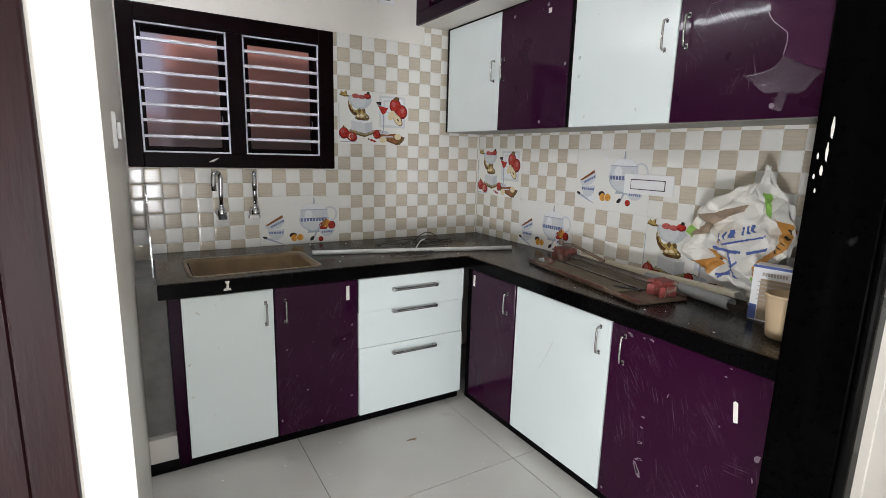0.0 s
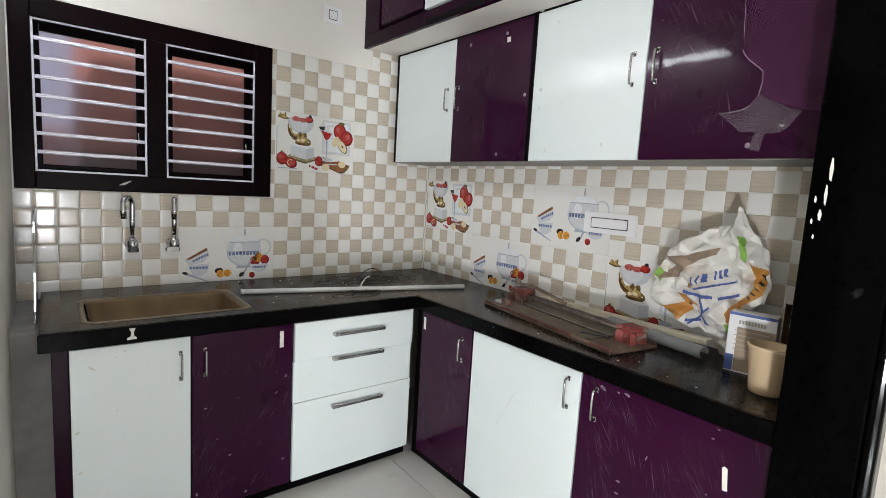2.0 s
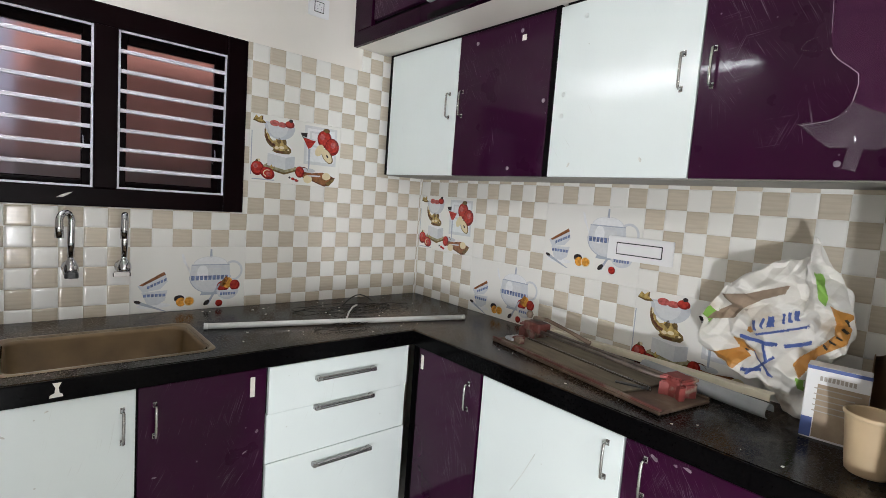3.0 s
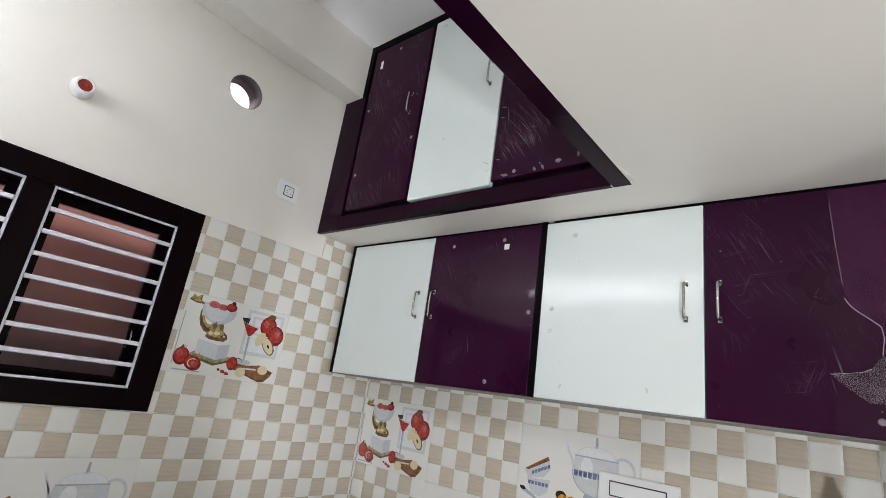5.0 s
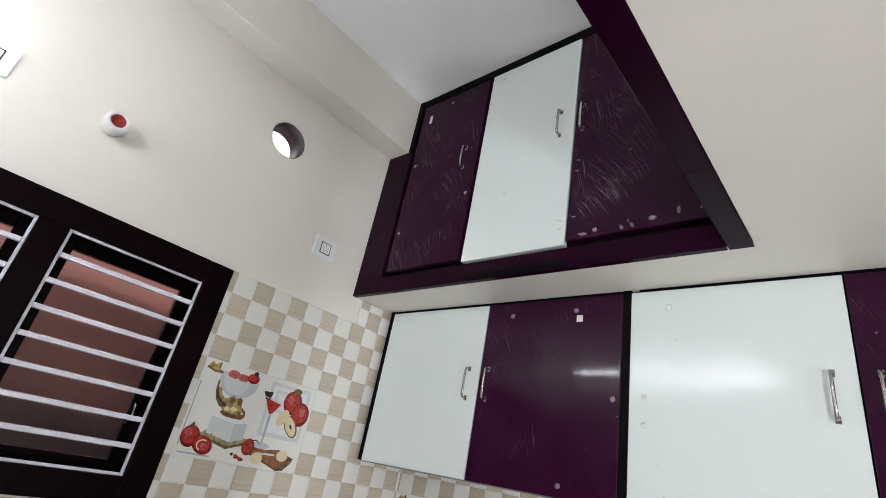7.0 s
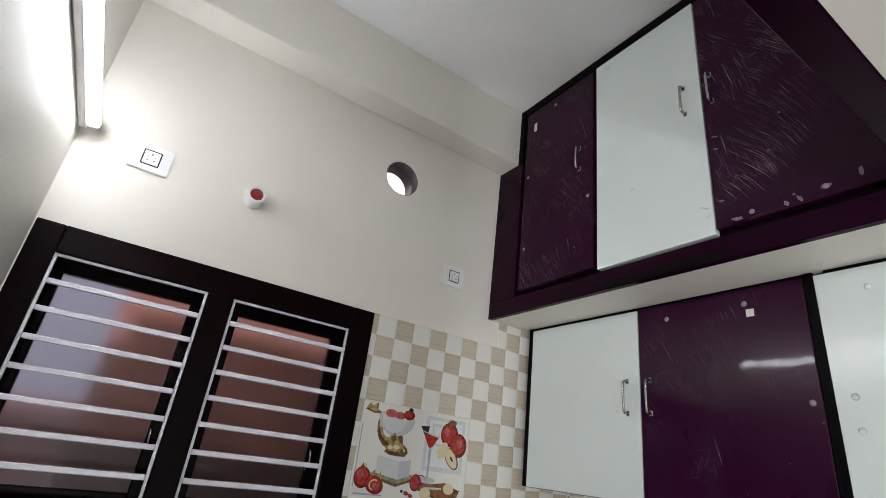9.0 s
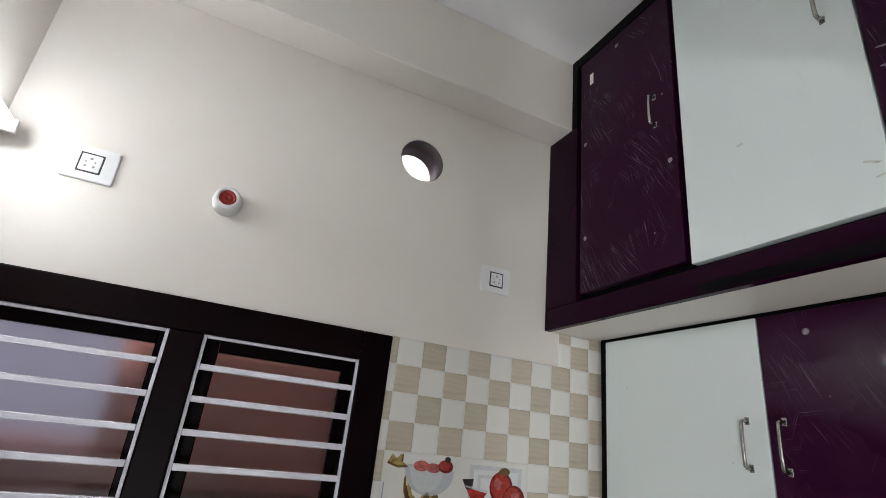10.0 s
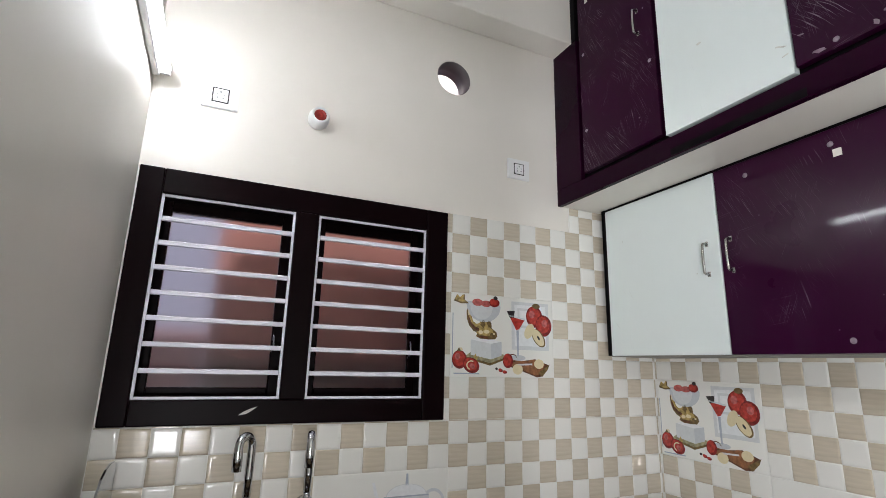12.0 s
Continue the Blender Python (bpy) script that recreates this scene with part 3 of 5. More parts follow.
pull(d, (XB, -1.735, 0.671), 0.104, (0, 0, 1), (-1, 0, 0))
part("sticker", slab([(-0.010, -0.030), (0.003, -0.032), (0.010, 0.030), (0.005, 0.036), (-0.004, 0.032)], 0.0008, m=Matrix.Translation((XB - 0.0001, -2.152, 0.620)) @ Matrix(((0, 0, -1, 0), (1, 0, 0, 0), (0, 1, 0, 0), (0, 0, 0, 1)))), DUST, d, "white paper sticker")

UNDER = mat("pale_underside_board", (0.24, 0.23, 0.21), 0.5, vary=0.08, scale=6)
# wall units: fronts face -x at XU
XU, ZU0, ZU1 = -0.293, 1.503, 2.1305
UY = (0.0, -0.586, -1.132, -1.653, YE)
for k, (w, lab) in enumerate(((0, "wall cabinet with a white and a purple laminate door"), (2, "wall cabinet, white and purple laminate doors with torn film"))):
    y1, y0 = UY[w], UY[w + 2]
    if y1 == 0.0:
        y1 = -0.035
    u = unit("wall_cabinet", lab, XU + 0.018, -0.011, y0 + 0.0005, y1, ZU0 + 0.001, ZU1, GU)
    lead = 0.024 if w == 0 else 0.0
    if w == 0:
        for e0, e1 in ((y1 - 0.024, y1 - 0.0005), (y0 + 0.0005, y0 + 0.0245)):
            part("side_board", box(XU, XU + 0.0175, e0, e1, ZU0, ZU1, 0.001), BLACK_EDGE, u, "black edged side board")
    part("bottom_board", box(XU + 0.0185, -0.0115, y0 + 0.001, y1 - 0.001, ZU0 - 0.003, ZU0 + 0.0006), UNDER, u, "pale underside board")
    part("top_edge", box(XU + 0.002, XU + 0.0175, y0 + 0.026, y1 - 0.0245, ZU1 - 0.0105, ZU1 - 0.0005, 0.001), BLACK_EDGE, u, "black top edge")
    d = part("door", box(XU - 0.002, XU + 0.0175, UY[w + 1] + 0.001, y1 - lead - 0.001, ZU0, ZU1 - 0.011, 0.0015), WHITE_LAM, u, "white laminate door")
    pull(d, (XU - 0.002, UY[w + 1] + 0.048, 1.822), 0.105, (0, 0, 1), (-1, 0, 0))
    d = part("door", box(XU - 0.002, XU + 0.0175, y0 + (0.026 if w == 0 else 0.003), UY[w + 1] - 0.003, ZU0, ZU1 - 0.011, 0.0015), PURPLE, u, "scratched purple laminate door")
    pull(d, (XU - 0.002, UY[w + 1] - 0.040, 1.822), 0.105, (0, 0, 1), (-1, 0, 0))
    if w == 0:
        part("sticker", box(XU - 0.0028, XU - 0.0021, -0.975, -0.953, 2.035, 2.057), DUST, d, "white paper sticker")

# loft units: front frame at x = -0.5
XF = -0.5
loft = unit("loft_cabinet", "loft cabinet with purple and white doors in a purple frame", XF + 0.02, -0.011, -1.498, -0.129, ZL + 0.0605, ZC - 0.001, GL)
part("bottom_rail", box(XF - 0.004, XF + 0.019, -1.449, -0.001, ZL - 0.001, 2.200, 0.002), PURPLE_P, loft, "glossy purple rail with dark patches")
part("dark_patch", box(XF - 0.0048, XF - 0.0041, -1.02, -0.60, 2.133, 2.158), BLACK_EDGE, loft, "black patch on the rail")
part("side_panel", box(XF - 0.004, XF + 0.019, -0.160, -0.001, 2.2005, 2.8525, 0.002), PURPLE_P, loft)
part("side_panel", box(XF - 0.004, XF + 0.019, -0.160, -0.129, 2.8527, ZC - 0.001, 0.002), BLACK_EDGE, loft)
part("top_rail", box(XF - 0.002, XF + 0.019, -1.498, -0.1605, 3.112, ZC - 0.001, 0.002), BLACK_EDGE, loft)
LZ0, LZ1 = 2.222, 3.104
d = part("door", box(XF - 0.004, XF + 0.0175, -0.570, -0.180, LZ0, LZ1, 0.0015), PURPLE_WORN, loft, "heavily scratched purple laminate door")
pull(d, (XF - 0.004, -0.503, 2.704), 0.096, (0, 0, 1), (-1, 0, 0))
part("sticker", box(XF - 0.0048, XF - 0.0041, -0.245, -0.228, 2.985, 3.03), DUST, d, "white paper sticker")
d = part("door", box(XF - 0.006, XF + 0.0175, -1.000, -0.588, LZ0 - 0.012, LZ1, 0.0015), WHITE_LAM, loft, "white laminate door")
pull(d, (XF - 0.006, -0.945, 2.708), 0.104, (0, 0, 1), (-1, 0, 0))
d = part("door", box(XF - 0.004, XF + 0.0175, -1.440, -1.004, LZ0, LZ1, 0.0015), PURPLE_WORN, loft, "scratched purple laminate door")
pull(d, (XF - 0.004, -1.032, 2.706), 0.104, (0, 0, 1), (-1, 0, 0))
for wc, dots in ((0, ((-0.95, 2.075), (-1.085, 1.790), (-0.93, 1.535), (-0.70, 2.07))), (1, ((-1.175, 1.802), (-1.175, 1.725), (-1.245, 2.065), (-2.012, 1.542)))):
    cab = bpy.data.objects["wall_cabinet" if wc == 0 else "wall_cabinet.001"]
    for y, z in dots:
        part("screw_cover", lathe([(0, 0), (0.0085, 0), (0.007, 0.0016), (0, 0.002)], 12, m=Matrix.Translation((XU - 0.0021, y, z)) @ pose(0, 0, 0, 0, -90)), PALEDOT if wc == 1 and y > -1.65 else PVCDOT, cab, "small pale screw cover")
for y, z in ((-0.205, 2.75), (-0.205, 2.40), (-0.36, 3.06), (-0.545, 2.52), (-1.10, 2.245), (-1.27, 2.25), (-1.40, 2.30)):
    part("screw_cover", lathe([(0, 0), (0.0075, 0), (0.0065, 0.0016), (0, 0.002)], 12, m=Matrix.Translation((XF - 0.0041, y, z)) @ pose(0, 0, 0, 0, -90)), PVCDOT, loft, "small pale screw cover")
fas = structure("loft_fascia", box(XL + 0.0005, XF + 0.019, -1.506, -1.4495, ZL - 0.001, 2.26, 0.002), PURPLE_P, "glossy purple board along the loft's edge", "trim")
part("plaster_patch", slab([(-0.64, -1.508), (-0.51, -1.508), (-0.512, -1.526), (-0.56, -1.521), (-0.60, -1.512)], 0.0012, m=Matrix.Translation((0, 0, ZL - 0.0016))), DUST, fas, "pale plaster patch")

# knocks and marks on the doors
SCUFF = mat("pale_scuff", (0.17, 0.125, 0.155), 0.6, vary=0.4, scale=60)
GOUGE = mat("bare_board_gouge", (0.012, 0.009, 0.009), 0.8, vary=0.3, scale=60)
SMUDGE = mat("grey_brown_smudge", (0.54, 0.55, 0.51), 0.6, vary=0.25, scale=60)
ON_X = Matrix(((0, 0, -1, 0), (1, 0, 0, 0), (0, 1, 0, 0), (0, 0, 0, 1)))
rnd = random.Random(21)


def blot(w, h, lean):
    """An uneven outline about w wide and h high, leaning by degrees."""
    c, q = math.cos(radians(lean)), math.sin(radians(lean))
    pts = []
    for k in range(9):
        a = 2 * math.pi * k / 9
        f = rnd.uniform(0.55, 1.1)
        x, y = w / 2 * f * math.cos(a), h / 2 * f * math.sin(a)
        pts.append((x * c - y * q, x * q + y * c))
    return pts


def mark(parent, m, w, h, lean, material, name="scuff", label="pale scuff mark"):
    part(name, slab(blot(w, h, lean), 0.0005, m=m), material, parent, label)


long_door = worn_door = d
for ob in long_.children:
    if ob.name.startswith("door") and ob.data.materials[0] == PURPLE:
        long_door = ob
for y, z, w, h, lean in ((-1.839, 0.243, 0.016, 0.058, -24), (-1.847, 0.286, 0.026, 0.009, -20), (-1.841, 0.351, 0.020, 0.008, -20)):
    mark(long_door, Matrix.Translation((XB - 0.0001, y, z)) @ ON_X, w * 1.5, h * 1.25, lean, SCUFF)
    mark(long_door, Matrix.Translation((XB - 0.0007, y, z)) @ ON_X, w * 0.8, h * 0.9, lean, GOUGE, "gouge", "dark gouge in the laminate")
for y, z, w, h, lean in ((-1.842, 0.411, 0.016, 0.010, 10), (-1.845, 0.453, 0.016, 0.009, 0), (-2.228, 0.509, 0.022, 0.034, 20), (-1.758, 0.738, 0.024, 0.012, 30), (-1.846, 0.745, 0.026, 0.010, 8), (-1.815, 0.742, 0.014, 0.008, 0), (-2.225, 0.436, 0.006, 0.018, -15), (-2.109, 0.719, 0.010, 0.006, 0), (-1.693, 0.074, 0.014, 0.014, 0), (-2.111, 0.554, 0.008, 0.006, 0), (-1.929, 0.575, 0.005, 0.024, 20), (-2.122, 0.750, 0.012, 0.006, 0)):
    mark(long_door, Matrix.Translation((XB - 0.0001, y, z)) @ ON_X, w, h, lean, SCUFF)
for y, z, w, h, lean in ((-1.063, 2.236, 0.040, 0.012, 10), (-1.182, 2.238, 0.014, 0.020, -25), (-1.212, 2.240, 0.012, 0.022, -25), (-1.269, 2.252, 0.024, 0.016, 0), (-1.025, 2.525, 0.026, 0.006, 20), (-1.026, 2.481, 0.022, 0.006, 20), (-1.026, 2.306, 0.020, 0.005, 10), (-1.401, 2.258, 0.020, 0.012, 0), (-1.34, 2.262, 0.010, 0.026, 0)):
    mark(worn_door, Matrix.Translation((XF - 0.0041, y, z)) @ ON_X, w, h, lean, SCUFF)
for x, z, w, h, lean in ((-1.757, 0.737, 0.014, 0.006, 30), (-1.852, 0.691, 0.030, 0.008, -35), (-1.895, 0.473, 0.020, 0.012, 40), (-1.889, 0.327, 0.016, 0.012, 0), (-1.812, 0.228, 0.012, 0.004, 10), (-1.762, 0.069, 0.022, 0.004, 25)):
    mark(base, Matrix.Translation((x, YB - 0.0001, z)) @ pose(0, 0, 0, 90), w, h, lean, SMUDGE, "smudge", "grey brown smudge")
for x, z, w, h, lean in ((-1.497, 0.466, 0.014, 0.008, 0), (-1.222, 0.472, 0.020, 0.006, 30), (-1.184, 0.538, 0.012, 0.016, 0), (-1.406, 0.25, 0.012, 0.010, 0), (-1.19, 0.169, 0.018, 0.012, 0), (-1.341, 0.072, 0.016, 0.012, 0), (-1.528, 0.122, 0.010, 0.020, 0)):
    mark(base, Matrix.Translation((x, YB - 0.0001, z)) @ pose(0, 0, 0, 90), w, h, lean, SCUFF)
for y, z, w, h, lean in ((-0.647, 3.063, 0.030, 0.010, -20), (-0.740, 2.461, 0.016, 0.010, 0), (-0.975, 2.301, 0.034, 0.006, 25), (-0.985, 2.270, 0.024, 0.005, -10), (-0.746, 3.085, 0.018, 0.008, 0)):
    mark(loft, Matrix.Translation((XF - 0.0061, y, z)) @ ON_X, w, h, lean, SMUDGE, "smudge", "grey brown smudge")
for y, z, w, h, lean in ((-1.225, 1.545, 0.010, 0.024, 25), (-1.50, 1.56, 0.010, 0.022, -20)):
    mark(bpy.data.objects["wall_cabinet.001"], Matrix.Translation((XU - 0.0021, y, z)) @ ON_X, w, h, lean, SMUDGE, "smudge", "grey brown smudge")
part("scratch", tube([(XB - 0.0001, -1.281, 0.405), (XB - 0.0001, -1.325, 0.482), (XB - 0.0001, -1.371, 0.576)], 0.0009, 5), SMUDGE, long_, "long curved scratch")

# ---- worktop with the sink ----
SX0, SX1, SY0, SY1 = -1.858, -1.318, -0.612, -0.245
top = thing("worktop", (-1.0, -0.35, 0.772), "black granite worktop, dusty, round the corner", "worktop")
ZT0, ZT1 = 0.7725, 0.83
for a, b_, c, d_ in ((-1.987, SX0, -0.69, -0.011), (SX0, SX1, -0.69, SY0), (SX0, SX1, SY1, -0.011), (SX1, -0.011, -0.69, -0.011), (-0.53, -0.011, YE + 0.001, -0.6901)):
    part("stone", box(a, b_, c, d_, ZT0, ZT1), GRANITE, top)
part("nosing", box(-1.990, -0.5305, -0.702, -0.6903, ZT0 - 0.004, ZT1 - 0.0015, 0.003, 2), GRANITE_EDGE, top, "polished black front edge")
part("nosing", box(-0.542, -0.5303, YE + 0.001, -0.7022, ZT0 - 0.004, ZT1 - 0.0015, 0.003, 2), GRANITE_EDGE, top, "polished black front edge")
part("paint_drip", slab([(0, 0), (0.03, 0.001), (0.028, 0.008), (0.022, 0.012), (0.02, 0.026), (0.026, 0.04), (0.006, 0.04), (0.013, 0.027), (0.011, 0.012), (0.001, 0.007)], 0.001, m=Matrix.Translation((-1.752, -0.7024, 0.782)) @ pose(0, 0, 0, 90)), DUST, top, "splash of white paint")
sink = thing("sink", ((SX0 + SX1) / 2, (SY0 + SY1) / 2, 0.83), "dusty stainless steel sink let into the worktop", "sink")
bm = bmesh.new()
levels = ((0.020, 0.045, -0.002), (0.024, 0.05, -0.006), (0.026, 0.05, -0.014), (0.034, 0.055, -0.15), (0.075, 0.05, -0.176), (0.16, 0.02, -0.18))
loops = []
for inset, rad, dz in levels:
    loops.append([bm.verts.new((x, y, ZT1 + dz)) for x, y in rounded(SX0 - 0.012 + inset, SX1 + 0.012 - inset, SY0 - 0.012 + min(inset, 0.17), SY1 + 0.012 - min(inset, 0.17), rad if rad < 0.17 else 0.01)])
for l0, l1 in zip(loops, loops[1:]):
    for k in range(len(l0)):
        f = bm.faces.new((l0[k], l0[(k + 1) % len(l0)], l1[(k + 1) % len(l0)], l1[k]))
        f.smooth = True
bm.faces.new(loops[-1])
bmesh.ops.recalc_face_normals(bm, faces=bm.faces[:])
part("bowl", bm, SINKSTEEL, sink)
b = bmesh.new()
lo = [[b.verts.new((x, y, ZT1 + z)) for x, y in rounded(SX0 - 0.016 + i_, SX1 + 0.016 - i_, SY0 - 0.016 + i_, SY1 + 0.016 - i_, 0.045)] for i_, z in ((0.0, 0.0006), (0.002, 0.0036), (0.013, 0.0036), (0.020, -0.006))]
for l0, l1 in zip(lo, lo[1:]):
    for k in range(len(l0)):
        b.faces.new((l0[k], l0[(k + 1) % len(l0)], l1[(k + 1) % len(l0)], l1[k])).smooth = True
bmesh.ops.recalc_face_normals(b, faces=b.faces[:])
part("rim", b, mat("dull_rim_steel", (0.20, 0.155, 0.10), 0.42, 0.5, vary=0.3, scale=8), sink, "dull steel rim")
part("waste", lathe([(0.0, 0.0), (0.038, 0.0), (0.040, 0.003), (0.030, 0.004), (0.026, 0.001), (0.0, 0.001)], 20, m=Matrix.Translation(((SX0 + SX1) / 2, (SY0 + SY1) / 2, ZT1 - 0.1795))), STEEL, sink, "round steel waste")

# the gap between base unit and side wall
structure("support_block", box(XL + 0.0005, -1.9585, -0.56, -0.0115, 0.13, 0.80), CEMENT, "bare cement support under the worktop's end", "support")
structure("skirting_block", box(XL + 0.0005, -1.9585, -0.60, -0.0115, 0.02, 0.1295), WALL, "beige skirting at the base unit's end", "skirting")
structure("plinth", box(XL + 0.0005, -1.9585, YB + 0.021, -0.0115, 0.0, 0.0195), BLACK_EDGE, "black plinth strip beside the base unit", "plinth")


# ---- fittings ----
def plate(name, label, at, w, h, face, module, holes, category="socket", lamps=False):
    """A switch or socket plate of w by h on a wall; face: degrees about z that turn its -y front."""
    t = thing(name, at, label, category, turn=(0, 0, face))
    part("plate", slab(rounded(-w / 2, w / 2, -h / 2, h / 2, 0.004, 3), 0.009, m=pose(0, 0, 0, 90), bevel=0.002), PLASTIC, t, local=True)
    mw, mh = module
    part("gap_line", slab(rounded(-mw / 2, mw / 2, -mh / 2, mh / 2, 0.002, 2), 0.0008, m=pose(0, -0.0088, 0, 90)), DARKP, t, "dark gap round the module", local=True)
    ins = part("module", slab(rounded(-mw / 2 + 0.004, mw / 2 - 0.004, -mh / 2 + 0.004, mh / 2 - 0.004, 0.002, 2), 0.0030, m=pose(0, -0.0088, 0, 90), bevel=0.0006), PLASTIC, t, local=True)
    for hx, hz, r in holes:
        part("pin_hole", lathe([(0, 0), (r, 0), (r, 0.0008), (0, 0.0008)], 10, m=pose(hx, -0.0117, hz, 90)), GREYP, ins, local=True)
    return t, ins


PINS = ((0, 0.011, 0.0035), (-0.010, 0.002, 0.0022), (0.010, 0.002, 0.0022), (-0.009, -0.010, 0.0030), (0.009, -0.010, 0.0030))
plate("socket", "white plastic power socket on the cream wall", (-0.706, -0.0005, 2.262), 0.106, 0.088, 0, (0.050, 0.050), PINS)
plate("socket", "white plastic power socket below the tube light", (-1.868, -0.0005, 2.299), 0.112, 0.090, 0, (0.052, 0.052), PINS)
plate("switch_plate", "long white plastic switch plate on the checked tiles", (-0.0125, -1.387, 1.250), 0.262, 0.092, -90, (0.185, 0.048), (), "switch plate")
_, ins = plate("switch_plate", "white plastic switch plate with rockers on the side wall", (XL + 0.0005, -1.30, 1.40), 0.135, 0.09, 90, (0.095, 0.05), (), "switch plate")
for k in range(3):
    x = -0.031 + k * 0.031
    part("rocker", slab(rounded(x - 0.014, x + 0.014, -0.021, 0.021, 0.0015, 2), 0.006, m=pose(0, -0.0117, 0, 90), bevel=0.001), PLASTIC, ins, local=True)

# capped pipe stub for a later tap
stub = thing("pipe_stub", (-1.548, 0, 2.286), "white pipe stub with a red cap on the cream wall", "pipe stub")
part("collar", lathe([(0.0, 0.0), (0.033, 0.0), (0.036, 0.008), (0.037, 0.024), (0.034, 0.044), (0.029, 0.056), (0.0225, 0.058), (0.0215, 0.046), (0.0, 0.046)], 32, m=pose(0, 0, 0, 90)), PLASTIC, stub, local=True)
cap = part("cap", lathe([(0.0, 0.0465), (0.021, 0.0465), (0.021, 0.053), (0.0165, 0.0545), (0.0155, 0.0495), (0.011, 0.0495), (0.010, 0.0525), (0.007, 0.0525), (0.006, 0.0495), (0.0, 0.0495)], 32, m=pose(0, 0, 0, 90)), REDP, stub, "red plastic cap", local=True)


def tap(x, z, lever, hook):
    t = thing("tap", (x, -0.011, z), "chrome wall tap with a swan-neck spout", "tap", "taps over the sink")
    part("flange", lathe([(0, 0), (0.027, 0), (0.026, 0.006), (0.016, 0.012), (0.014, 0.03), (0, 0.03)], 24, m=pose(0, 0, 0, 90)), CHROME, t, local=True)
    body = part("body", lathe([(0, -0.034), (0.014, -0.034), (0.022, -0.022), (0.025, -0.004), (0.024, 0.012), (0.017, 0.028), (0.011, 0.036), (0.0105, 0.05), (0, 0.05)], 24, m=pose(0, -0.048, 0)), CHROME, t, local=True)
    pts = [(0, -0.048, 0.045), (0.001, -0.048, 0.10), (0.002, -0.049, 0.165), (0.002, -0.049, 0.18)]
    for k in range(1, 10):
        a = radians(180 * k / 9)
        r = 0.017
        pts.append((0.002 - hook * (1 - math.cos(a)), -0.049 - r * (1 - math.cos(a)), 0.178 + 0.030 * math.sin(a)))
    pts.append((0.002 - 2 * hook, -0.083, 0.155))
    pts.append((0.002 - 2 * hook, -0.083, 0.118))
    part("spout", tube(pts, [0.0118] * (len(pts) - 2) + [0.0135, 0.0135], 14), CHROME, t, local=True)
    if lever:
        part("lever", slab(rounded(-0.040, 0.020, -0.011, 0.011, 0.006), 0.018, m=pose(0, -0.070, -0.030), bevel=0.004), CHROME, body, local=True)
    else:
        part("lever", slab(rounded(-0.020, 0.022, -0.016, 0.026, 0.012), 0.024, m=pose(0, -0.075, -0.030), bevel=0.006), DARKP, body, "black tap lever", local=True)
    return t


tap(-1.662, 1.030, False, 0.019)
tap(-1.494, 1.030, True, 0.004)

# curved side panel at the worktop's end
out = [(-0.012, 0.0), (-0.012, 0.340), (-0.05, 0.353), (-0.11, 0.358), (-0.17, 0.354), (-0.22, 0.342), (-0.255, 0.318), (-0.285, 0.28), (-0.31, 0.22), (-0.345, 0.14), (-0.40, 0.07), (-0.47, 0.025), (-0.56, 0.0)]
panel = thing("side_panel", (-1.9995, 0, 0.83), "polished steel side panel with a curved top, by the sink", "side panel")
m = Matrix(((0, 0, 1, 0), (1, 0, 0, 0), (0, 1, 0, 0), (0, 0, 0, 1)))
part("sheet", slab(out, 0.005, m=m, bevel=0.001), mat("dark_polished_steel", (0.30, 0.295, 0.29), 0.14, 0.95, vary=0.2, scale=9), panel, local=True)

# ---- on the worktop ----
PVC = mat("white_pvc", (0.72, 0.72, 0.71), 0.35, vary=0.06, scale=9)
BEIGEP = mat("beige_pvc", (0.70, 0.64, 0.50), 0.4, vary=0.08, scale=12)
ALU = mat("grey_pvc", (0.33, 0.35, 0.36), 0.42, 0.0, vary=0.12, scale=14)
WIRE = mat("black_wire", (0.008, 0.008, 0.008), 0.5, vary=0.1, scale=30)
RUST = mat("rusty_dusty_steel", (0.115, 0.075, 0.050), 0.7, vary=0.35, scale=14, bump=0.5, bump_scale=60, spot=(0.20, 0.16, 0.12), spot_scale=9, spot_at=0.55, spot_soft=0.1)
BED = mat("dusty_rubber_bed", (0.145, 0.118, 0.082), 0.85, vary=0.25, scale=9, bump=0.3, bump_scale=40, stretch=(1, 5, 1))
REDIRON = mat("chipped_red_iron", (0.115, 0.030, 0.022), 0.55, vary=0.25, scale=14, bump=0.5, bump_scale=50, spot=(0.17, 0.115, 0.085), spot_scale=14, spot_at=0.50, spot_soft=0.08)
POT = mat("cream_plastic", (0.62, 0.47, 0.29), 0.45, vary=0.1, scale=9, spot=(0.45, 0.32, 0.18), spot_scale=8, spot_at=0.62, spot_soft=0.15)
SACK = mat("white_woven_sack", (0.70, 0.68, 0.63), 0.5, vary=0.06, scale=12, bump=0.35, bump_scale=260, spot=(0.48, 0.40, 0.30), spot_scale=7, spot_at=0.56, spot_soft=0.15)
BLUEI = mat("blue_print", (0.07, 0.11, 0.32), 0.5, vary=0.1, scale=20)
ORANGEI = mat("orange_print", (0.47, 0.22, 0.045), 0.5, vary=0.12, scale=20)
GREENI = mat("green_print", (0.22, 0.42, 0.07), 0.5, vary=0.12, scale=20)
BROWNI = mat("brown_cardboard", (0.26, 0.17, 0.10), 0.8, vary=0.12, scale=14)
GREYI = mat("grey_print", (0.40, 0.37, 0.33), 0.6, vary=0.1, scale=30)
BLACKI = mat("black_print", (0.02, 0.018, 0.016), 0.5, vary=0.1, scale=20)

